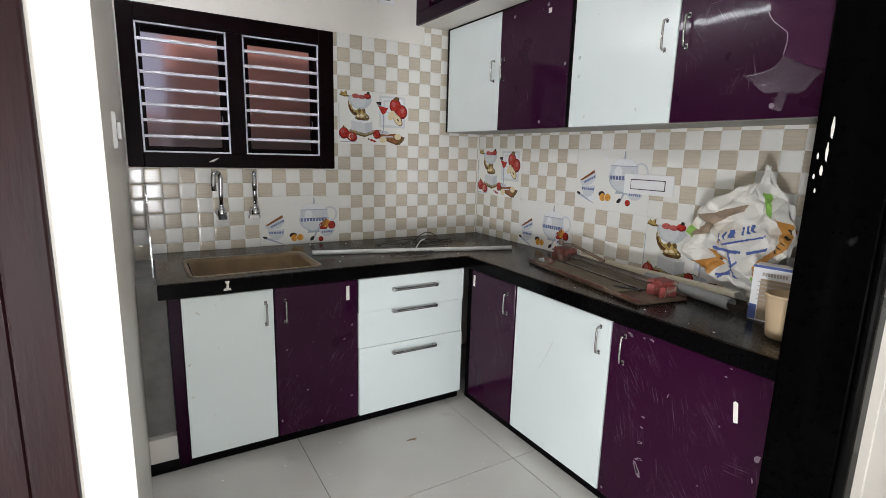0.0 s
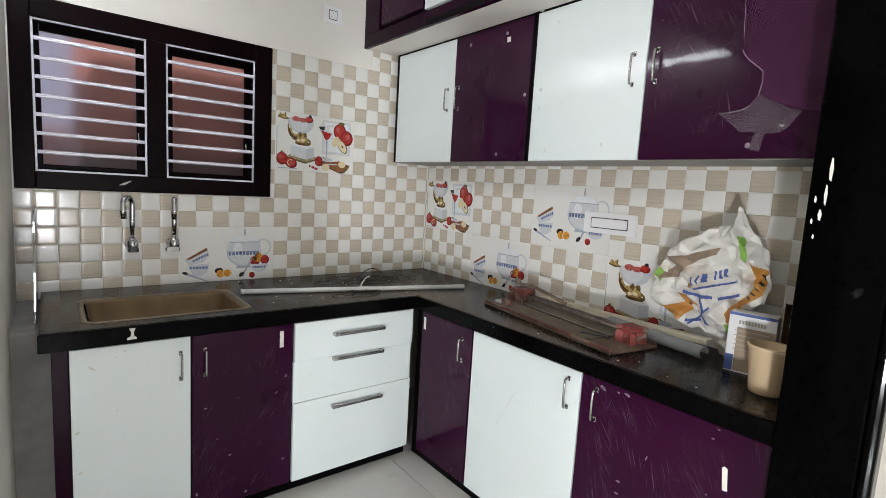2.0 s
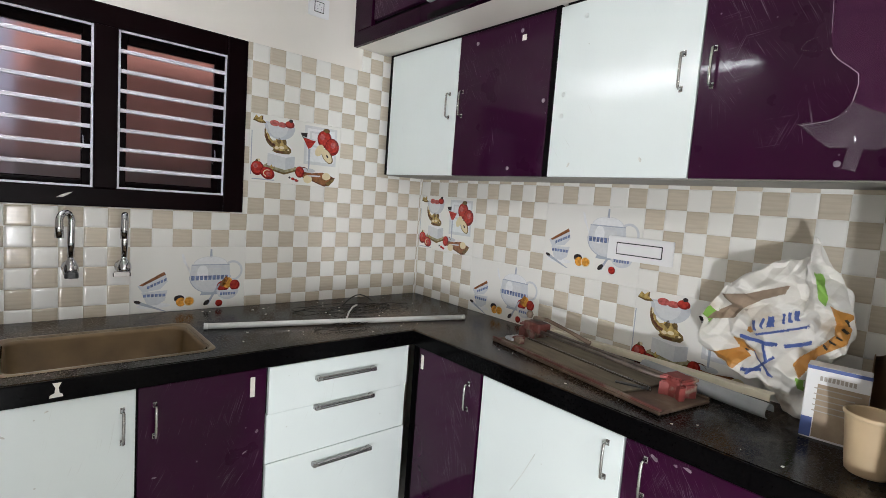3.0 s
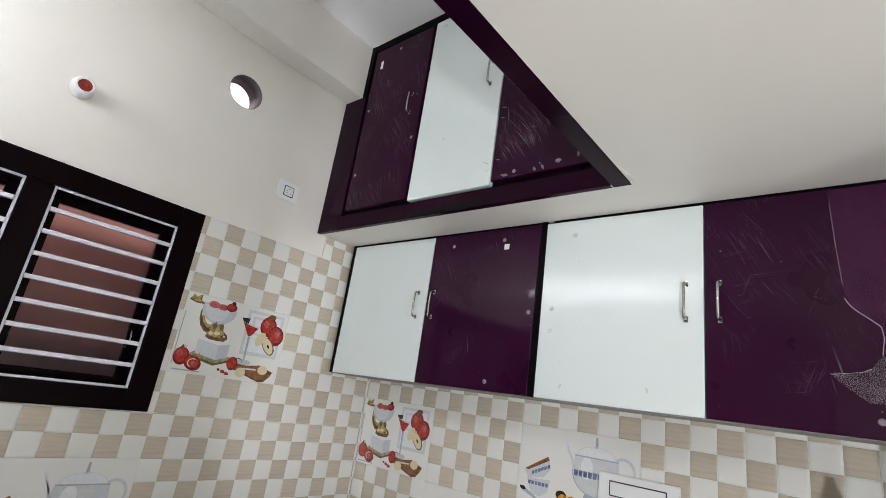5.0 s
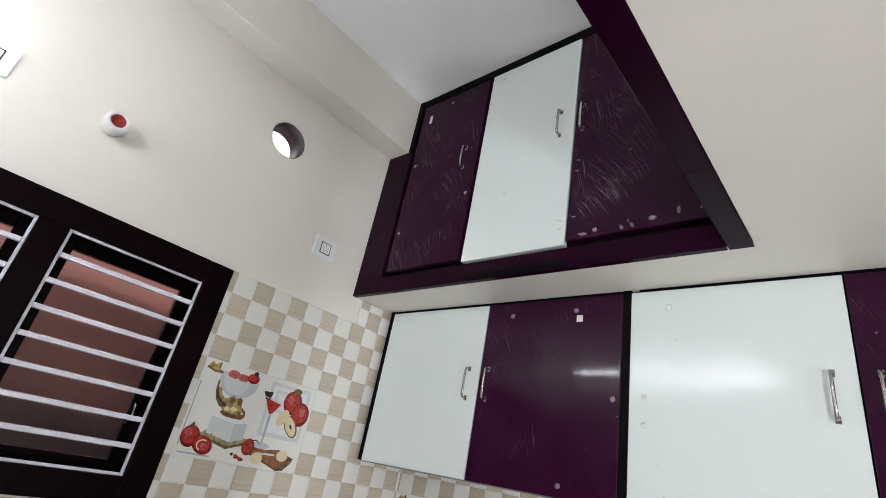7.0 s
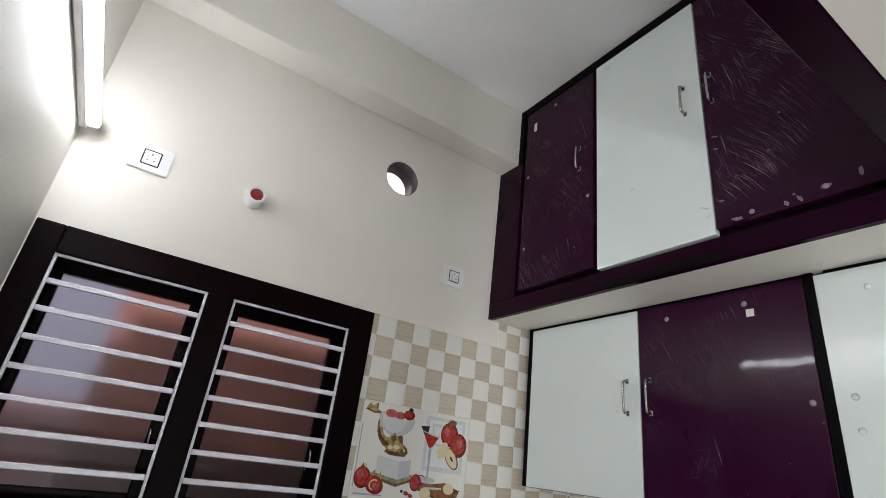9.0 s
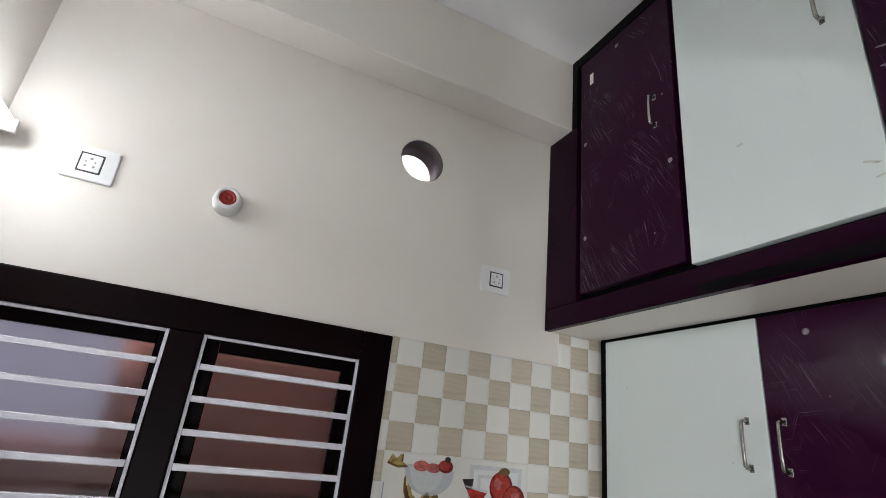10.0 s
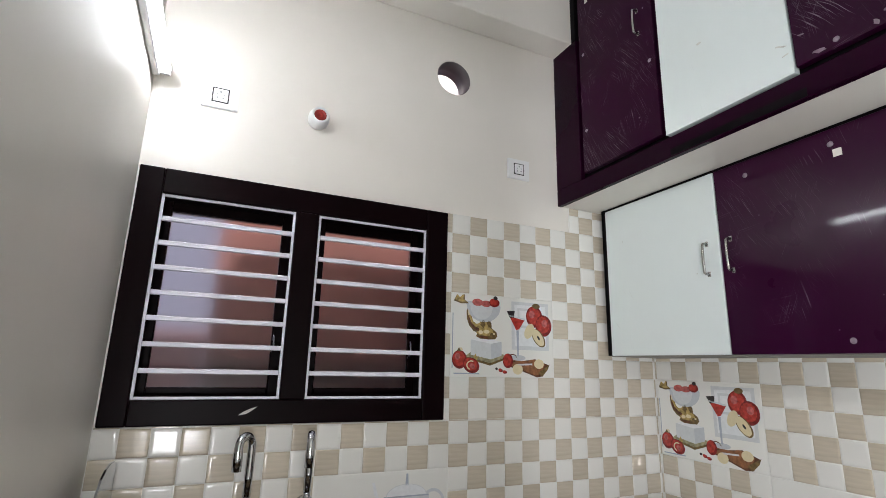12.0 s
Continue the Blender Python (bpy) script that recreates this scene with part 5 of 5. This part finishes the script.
tagged(link("plaster_crumbs", b, DUST), "pale plaster crumbs scattered on worktop and floor", "crumbs", "", "stuff")


# ---- checked wall tiles, piece by piece ----
CK = 0.0762


def cushion(w, h, material, dome=0.0019):
    """One cushioned check of w by h, in the x-z plane, facing -y, with its back at y = 0."""
    b = bmesh.new()
    t = 0.0072
    rings = []
    for inset, y in ((0.0002, 0.0), (0.0002, -t + 0.0012), (0.0016, -t - dome * 0.25), (0.0048, -t - dome * 0.78), (0.0105, -t - dome)):
        q, r = min(inset, w * 0.3), min(inset, h * 0.3)
        rings.append([b.verts.new(p) for p in ((q, y, r), (w - q, y, r), (w - q, y, h - r), (q, y, h - r))])
    for n, (r0, r1) in enumerate(zip(rings, rings[1:])):
        for k in range(4):
            f = b.faces.new((r0[k], r0[(k + 1) % 4], r1[(k + 1) % 4], r1[k]))
            f.smooth = n > 0
    b.faces.new(rings[-1])
    bmesh.ops.recalc_face_normals(b, faces=b.faces[:])
    me = bpy.data.meshes.new("tile")
    b.to_mesh(me)
    b.free()
    me.materials.append(material)
    return me


checks = {}


def lay(parent, place, u0, u1, z0, z1, origin, zrow, flip, skip):
    """Lays checks over u0..u1 by z0..z1; place(u, z) poses a piece; skip(u, z) leaves one out."""
    i0, i1 = math.floor((u0 - origin) / CK) - 1, math.ceil((u1 - origin) / CK) + 1
    j0, j1 = math.floor((z0 - zrow) / CK) - 1, math.ceil((z1 - zrow) / CK) + 1
    for i in range(i0, i1):
        for j in range(j0, j1):
            a, b_ = max(origin + i * CK, u0), min(origin + (i + 1) * CK, u1)
            c, d_ = max(zrow + j * CK, z0), min(zrow + (j + 1) * CK, z1)
            if b_ - a < 0.004 or d_ - c < 0.004 or skip((a + b_) / 2, (c + d_) / 2):
                continue
            tan = (i + j + flip) % 2
            key = (round(b_ - a, 3), round(d_ - c, 3), tan)
            if key not in checks:
                checks[key] = cushion(key[0], key[1], TILE_T if tan else TILE_W)
            ob = new("tile", checks[key])
            ob.matrix_basis = place(a, b_, c)
            ob.parent = parent


north = structure("backsplash_north", box(XL + 0.0005, -0.0005, -0.0094, -0.0006, 0.70, WZ0 - 0.001), WGROUT, "beige and white checked ceramic tiling below and beside the window", "tiling")
PICS_N = ((-1.010, -0.553, 1.410, 1.715), (-1.467, -1.010, 0.829, 1.105))
ROW = 2.020


def in_pics(pics):
    return lambda u, z: any(a < u < b and c < z < d for a, b, c, d in pics)


def north_skip(u, z):
    return in_pics(PICS_N)(u, z)


place_n = lambda a, b, c: Matrix.Translation((a, -0.003, c))
lay(north, place_n, XL + 0.002, -0.011, 0.70, WZ0 - 0.001, -1.010, ROW, 1, lambda u, z: north_skip(u, z) or (z < 0.829 and u > -1.99))
lay(north, place_n, WX1 + 0.001, -0.011, WZ0 - 0.001, ROW, -1.010, ROW, 1, north_skip)
lay(north, place_n, -0.450, -0.011, ROW, ZL - 0.001, -1.010, ROW, 1, north_skip)
upper = part("tile_bed", box(WX1 + 0.001, -0.0005, -0.0094, -0.0006, WZ0 - 0.001, ROW), WGROUT, north)
part("tile_bed", box(-0.450, -0.0005, -0.0094, -0.0006, ROW, ZL - 0.001), WGROUT, north)

east = structure("backsplash_east", box(-0.0094, -0.0006, YE + 0.001, -0.0005, 0.70, ZU0 + 0.02), WGROUT, "beige and white checked ceramic tiling between worktop and wall cabinets", "tiling")
PICS_E = ((-0.477, -0.020, 1.105, 1.410), (-0.934, -0.477, 0.829, 1.105), (-1.391, -0.934, 1.105, 1.410), (-1.848, -1.391, 0.829, 1.105))
place_e = lambda a, b, c: Matrix.Translation((-0.003, b, c)) @ pose(0, 0, 0, 0, 0, -90)
lay(east, place_e, YE + 0.001, -0.011, 0.829, ZU0 + 0.02, -0.020, ROW, 1, in_pics(PICS_E))
PRINTS = []
for parent, pics, place, kinds in ((north, PICS_N, place_n, ("pom", "tea")), (east, PICS_E, place_e, ("pom", "tea", "tea", "pom"))):
    for (a, b_, c, d_), kind in zip(pics, kinds):
        ob = new("picture_tile", cushion(b_ - a, d_ - c, TILE_W, 0.0008))
        ob.matrix_basis = place(a, b_, c)
        ob.parent = parent
        PRINTS.append((ob, kind, min(0.0, d_ - c - 0.3048)))


# ---- printed pictures on the picture tiles ----
PR = {}


def ink(name, colour):
    if name not in PR:
        PR[name] = mat("print_" + name, colour, 0.14, vary=0.05 if min(colour) > 0.35 else 0.45, scale=80, detail=5)
    return PR[name]


INK = dict(grey=(0.38, 0.42, 0.48), pale=(0.62, 0.63, 0.64), gold=(0.38, 0.27, 0.09), darkgold=(0.14, 0.09, 0.03), olive=(0.30, 0.27, 0.16), red=(0.38, 0.034, 0.024), rose=(0.42, 0.10, 0.09),
           cream=(0.70, 0.60, 0.38), brown=(0.22, 0.09, 0.035), dark=(0.03, 0.025, 0.025), blue=(0.16, 0.20, 0.34), lilac=(0.585, 0.605, 0.635), orange=(0.62, 0.28, 0.04), white=(0.76, 0.77, 0.78), tan=(0.58, 0.50, 0.38), maroon=(0.19, 0.013, 0.012), steel=(0.52, 0.54, 0.57), umber=(0.10, 0.038, 0.016))


def ell(cx, cy, rx, ry, a0=0, a1=360, n=20, rot=0):
    full = abs(a1 - a0) >= 360
    out = []
    for k in range(n if full else n + 1):
        a = radians(a0 + (a1 - a0) * k / n)
        x, y = rx * math.cos(a), ry * math.sin(a)
        c, s = math.cos(radians(rot)), math.sin(radians(rot))
        out.append((cx + x * c - y * s, cy + x * s + y * c))
    return out


def ring_band(cx, cy, r0, r1, ry, a0, a1, n=16):
    o = [(cx + r1 * math.cos(radians(a0 + (a1 - a0) * k / n)), cy + r1 * ry * math.sin(radians(a0 + (a1 - a0) * k / n))) for k in range(n + 1)]
    i = [(cx + r0 * math.cos(radians(a0 + (a1 - a0) * k / n)), cy + r0 * ry * math.sin(radians(a0 + (a1 - a0) * k / n))) for k in range(n + 1)]
    return o + i[::-1]


POM = [
    ("frame_print", "pale", [(0.57, 0.34), (0.95, 0.34), (0.95, 0.95), (0.57, 0.95)], 0),
    ("frame_print", "white", [(0.60, 0.39), (0.92, 0.39), (0.92, 0.91), (0.60, 0.91)], 1),
    ("frame_print", "pale", [(0.63, 0.62), (0.80, 0.62), (0.80, 0.87), (0.63, 0.87)], 2),
    ("frame_print", "white", [(0.65, 0.65), (0.78, 0.65), (0.78, 0.84), (0.65, 0.84)], 3),
    ("pedestal", "olive", [(0.13, 0.24), (0.36, 0.165), (0.51, 0.24), (0.49, 0.275), (0.20, 0.31)], 1), ("pedestal", "darkgold", [(0.13, 0.24), (0.36, 0.165), (0.51, 0.24), (0.51, 0.215), (0.36, 0.135), (0.13, 0.215)], 2),
    ("pedestal", "pale", [(0.18, 0.26), (0.37, 0.21), (0.37, 0.40), (0.18, 0.44)], 2),
    ("pedestal", "steel", [(0.37, 0.21), (0.47, 0.26), (0.47, 0.43), (0.37, 0.40)], 2),
    ("pedestal", "white", [(0.18, 0.44), (0.37, 0.40), (0.47, 0.43), (0.29, 0.475)], 3),
    ("fish", "gold", [(0.150, 0.86), (0.175, 0.84), (0.172, 0.74), (0.190, 0.665), (0.225, 0.625), (0.262, 0.635), (0.280, 0.690), (0.300, 0.715), (0.325, 0.690), (0.350, 0.705), (0.372, 0.650), (0.375, 0.590), (0.420, 0.545), (0.430, 0.495), (0.405, 0.455), (0.340, 0.450), (0.270, 0.455), (0.225, 0.485), (0.245, 0.525), (0.205, 0.545), (0.165, 0.605), (0.142, 0.690), (0.138, 0.780)], 4),
    ("fish_shade", "umber", [(0.150, 0.70), (0.165, 0.635), (0.210, 0.575), (0.250, 0.545), (0.262, 0.575), (0.215, 0.605), (0.178, 0.660), (0.160, 0.730)], 5),
    ("fish_shade", "umber", [(0.235, 0.480), (0.290, 0.462), (0.345, 0.460), (0.335, 0.485), (0.280, 0.492)], 5),
    ("fish_shade", "darkgold", [(0.265, 0.625), (0.285, 0.685), (0.300, 0.690), (0.315, 0.640), (0.300, 0.585)], 5),
    ("fish_shade", "darkgold", [(0.325, 0.655), (0.345, 0.680), (0.360, 0.640), (0.350, 0.590)], 5),
    ("fish_shade", "cream", ell(0.272, 0.535, 0.022, 0.022, rot=20), 5), ("fish_shade", "cream", ell(0.325, 0.545, 0.028, 0.024), 5), ("fish_shade", "cream", ell(0.160, 0.77, 0.008, 0.04), 5),
    ("fish_shade", "darkgold", ell(0.385, 0.505, 0.026, 0.030), 5), ("fish_shade", "cream", ell(0.395, 0.520, 0.010, 0.012), 6),
    ("bowl", "grey", [(0.10, 0.91)] + ell(0.30, 0.86, 0.16, 0.20, 180, 360, 14) + [(0.44, 0.90)], 5),
    ("fish_tail", "gold", [(0.02, 0.90), (0.05, 0.98), (0.08, 0.94), (0.12, 0.99), (0.12, 0.92), (0.16, 0.88), (0.09, 0.87)], 6),
    ("fruit", "rose", ell(0.24, 0.90, 0.05, 0.045), 6), ("fruit", "rose", ell(0.32, 0.89, 0.05, 0.04), 7), ("fruit", "red", ell(0.40, 0.91, 0.05, 0.055), 8),
    ("leaf", "cream", [(0.09, 0.30), (0.11, 0.31), (0.10, 0.34), (0.08, 0.34)], 6), ("caption_bar", "grey", [(0.03, 0.03), (0.26, 0.03), (0.26, 0.045), (0.03, 0.045)], 3), ("caption_bar", "grey", [(0.012, 0.10), (0.020, 0.10), (0.020, 0.75), (0.012, 0.75)], 3), ("leaf", "dark", ell(0.41, 0.97, 0.02, 0.025), 9),
    ("fruit", "red", ell(0.080, 0.20, 0.066, 0.11), 4), ("fruit", "rose", ell(0.062, 0.235, 0.024, 0.04), 5),
    ("cut_fruit", "red", ell(0.185, 0.135, 0.072, 0.095, rot=20), 6), ("cut_fruit", "cream", ring_band(0.185, 0.135, 0.034, 0.044, 1.3, 60, 250), 7), ("cut_fruit", "rose", ell(0.195, 0.125, 0.022, 0.035, rot=20), 8), ("fruit_crown", "darkgold", [(0.055, 0.30), (0.075, 0.345), (0.085, 0.315), (0.105, 0.34), (0.10, 0.295)], 5), ("fruit_crown", "gold", [(0.20, 0.225), (0.225, 0.275), (0.235, 0.235), (0.26, 0.25), (0.235, 0.20)], 7),
    ("fruit", "red", ell(0.80, 0.77, 0.085, 0.14), 5), ("fruit", "red", ell(0.895, 0.66, 0.085, 0.14), 6), ("fruit_shine", "rose", ell(0.775, 0.80, 0.03, 0.05), 7), ("fruit_shine", "rose", ell(0.905, 0.69, 0.03, 0.05), 7), ("leaf", "darkgold", ell(0.82, 0.91, 0.04, 0.035), 7),
    ("apple_half", "cream", ell(0.745, 0.58, 0.045, 0.10, rot=-15), 8), ("apple_half", "gold", ell(0.84, 0.50, 0.058, 0.125, rot=22), 7), ("apple_half", "cream", ell(0.835, 0.505, 0.048, 0.115, rot=22), 8), ("seed", "dark", ell(0.84, 0.50, 0.010, 0.03, rot=22), 9),
    ("drink", "red", [(0.545, 0.76), (0.70, 0.72), (0.645, 0.60), (0.615, 0.585)], 8), ("glass_print", "grey", [(0.615, 0.585), (0.640, 0.585), (0.637, 0.26), (0.622, 0.26)], 8), ("glass_print", "steel", ell(0.63, 0.24, 0.075, 0.035), 7),
    ("board_ring", "umber", ring_band(0.575, 0.235, 0.036, 0.047, 1.1, 0, 300), 7), ("glass_print", "pale", [(0.535, 0.775), (0.71, 0.735), (0.695, 0.715), (0.55, 0.755)], 9), ("knife", "pale", [(0.62, 0.165), (0.77, 0.175), (0.77, 0.155), (0.63, 0.145)], 8),
    ("leaf", "dark", [(0.52, 0.82), (0.60, 0.83), (0.59, 0.74), (0.55, 0.74)], 9),
    ("board", "brown", [(0.55, 0.24), (0.66, 0.20), (0.80, 0.23), (0.94, 0.16), (0.88, 0.02), (0.82, 0.0), (0.62, 0.10), (0.54, 0.13)], 6), ("board_edge", "darkgold", [(0.83, 0.06), (0.95, 0.17), (0.93, 0.10), (0.87, 0.01)], 7),
    ("apple_half", "cream", ell(0.84, 0.17, 0.05, 0.06), 8), ("apple_half", "cream", ell(0.625, 0.10, 0.05, 0.065), 8), ("cut_fruit", "red", ell(0.53, 0.20, 0.05, 0.09), 8), ("seed", "red", ell(0.46, 0.08, 0.02, 0.02), 8), ("seed", "dark", ell(0.42, 0.10, 0.012, 0.016), 8), ("seed", "red", ell(0.50, 0.06, 0.022, 0.018), 9),
]
TEA = [
    ("teapot_spout", "white", [(0.49, 0.66), (0.43, 0.78), (0.41, 0.90), (0.43, 0.90), (0.46, 0.76), (0.52, 0.50)], 1),
    ("teapot_handle", "lilac", ring_band(0.88, 0.65, 0.075, 0.095, 1.6, -120, 150), 1),
    ("teapot", "lilac", ell(0.67, 0.58, 0.185, 0.25, 180, 360, 18) + [(0.845, 0.74), (0.50, 0.74)], 2),
    ("teapot_outline", "grey", ring_band(0.67, 0.58, 0.182, 0.190, 1.34, 180, 360), 3), ("teapot_rim", "grey", [(0.50, 0.735), (0.845, 0.735), (0.845, 0.75), (0.50, 0.75)], 4),
    ("teapot_foot", "grey", [(0.58, 0.30), (0.76, 0.30), (0.74, 0.37), (0.60, 0.37)], 1),
    ("teapot_lid", "white", ell(0.672, 0.74, 0.155, 0.12, 0, 180, 14), 3), ("lid_outline", "pale", ring_band(0.672, 0.745, 0.150, 0.156, 0.78, 0, 180), 4), ("lid_knob", "grey", [(0.66, 0.85), (0.685, 0.85), (0.68, 0.97), (0.665, 0.97)], 3),
    ("teapot_shine", "white", ell(0.60, 0.62, 0.05, 0.12), 3),
    ("cup", "lilac", [(0.06, 0.47), (0.28, 0.64), (0.30, 0.52), (0.24, 0.42), (0.10, 0.38)], 2), ("cup_filling", "brown", [(0.07, 0.48), (0.27, 0.66), (0.285, 0.62), (0.10, 0.47)], 3),
    ("cup", "lilac", [(0.09, 0.38), (0.30, 0.40), (0.28, 0.26), (0.22, 0.20), (0.14, 0.20)], 3), ("saucer", "white", ell(0.19, 0.19, 0.14, 0.035), 2),
    ("spoon", "grey", [(0.03, 0.28), (0.08, 0.26), (0.30, 0.10), (0.28, 0.10), (0.05, 0.23)], 4), ("spoon", "dark", ell(0.06, 0.255, 0.03, 0.02, rot=-30), 5),
    ("orange", "dark", ell(0.40, 0.27, 0.045, 0.05), 3), ("orange", "orange", ell(0.415, 0.22, 0.042, 0.065), 4), ("orange", "cream", ell(0.485, 0.225, 0.048, 0.068), 5), ("orange", "orange", ell(0.485, 0.225, 0.040, 0.056), 6),
    ("spoon", "grey", [(0.63, 0.16), (0.75, 0.46), (0.765, 0.46), (0.655, 0.15)], 6), ("spoon", "dark", ell(0.64, 0.19, 0.022, 0.045, rot=-25), 7),
    ("fruit_bowl", "lilac", ell(0.835, 0.36, 0.105, 0.14, 180, 360, 14), 7), ("fruit", "red", ell(0.79, 0.42, 0.06, 0.08), 5), ("fruit", "orange", ell(0.83, 0.47, 0.05, 0.08), 6), ("fruit", "red", ell(0.90, 0.43, 0.05, 0.08), 6), ("fruit", "brown", [(0.75, 0.44), (0.82, 0.58), (0.84, 0.52), (0.79, 0.40)], 6),
    ("strawberry", "red", ell(0.755, 0.17, 0.033, 0.05), 7),
]
for k in range(9):
    TEA.append(("blue_band", "blue", [(0.50 + 0.038 * k, 0.52), (0.528 + 0.038 * k, 0.52), (0.530 + 0.038 * k, 0.585), (0.498 + 0.038 * k, 0.585)], 4))
for k in range(6):
    TEA.append(("blue_band", "blue", [(0.105 + 0.031 * k, 0.315), (0.127 + 0.031 * k, 0.315), (0.129 + 0.031 * k, 0.355), (0.103 + 0.031 * k, 0.355)], 5))
    TEA.append(("blue_band", "blue", [(0.135 + 0.027 * k, 0.425 + 0.019 * k), (0.155 + 0.027 * k, 0.438 + 0.019 * k), (0.155 + 0.027 * k, 0.478 + 0.019 * k), (0.133 + 0.027 * k, 0.462 + 0.019 * k)], 5))
    TEA.append(("blue_band", "blue", [(0.765 + 0.025 * k, 0.285), (0.782 + 0.025 * k, 0.285), (0.784 + 0.025 * k, 0.325), (0.763 + 0.025 * k, 0.325)], 9))



def shaded(shapes):
    """Adds a lit inner shape of the named tone to each rounded fruit, bowl and cup, over a darker outer one."""
    under = {"red": ("maroon", 0.80), "grey": ("grey", 0.0), "brown": ("umber", 0.86), "gold": ("darkgold", 0.80)}
    out = []
    for nm, col, outl, layer in shapes:
        if col in ("red", "brown", "gold") and len(outl) > 5:
            dark, f = under[col]
            cx, cy = sum(p[0] for p in outl) / len(outl), sum(p[1] for p in outl) / len(outl)
            out.append((nm, dark, outl, layer))
            out.append((nm, col, [(cx + (x - cx) * f - 0.006, cy + (y - cy) * f + 0.010) for x, y in outl], layer + 0.5))
        elif nm in ("bowl", "teapot", "fruit_bowl"):
            cx, cy = sum(p[0] for p in outl) / len(outl), sum(p[1] for p in outl) / len(outl)
            out.append((nm, "steel" if nm == "bowl" else "lilac", outl, layer))
            out.append((nm, "pale", [(cx + (x - cx) * 0.66 - 0.02, cy + (y - cy) * 0.8 + 0.01) for x, y in outl], layer + 0.5))
        else:
            out.append((nm, col, outl, layer))
    return out


POM, TEA = shaded(POM), shaded(TEA)
PW, PH = 6 * CK, 4 * CK
printed = {}
for tile_ob, kind, low in [(o, k, z) for o, k, z in PRINTS]:
    shapes = POM if kind == "pom" else TEA
    for n, (nm, col, outl, layer) in enumerate(shapes):
        key = (kind, low, n)
        if key not in printed:
            pts = [(x * PW, max(y * PH + low, 0.001)) for x, y in outl]
            b = slab(pts, 0.0004, m=Matrix.Translation((0, -0.0084 - 0.00022 * layer, 0)) @ pose(0, 0, 0, 90))
            me = bpy.data.meshes.new(nm)
            b.to_mesh(me)
            b.free()
            me.materials.append(ink(col, INK[col]))
            printed[key] = me
        o = new(nm, printed[key])
        o.parent = tile_ob
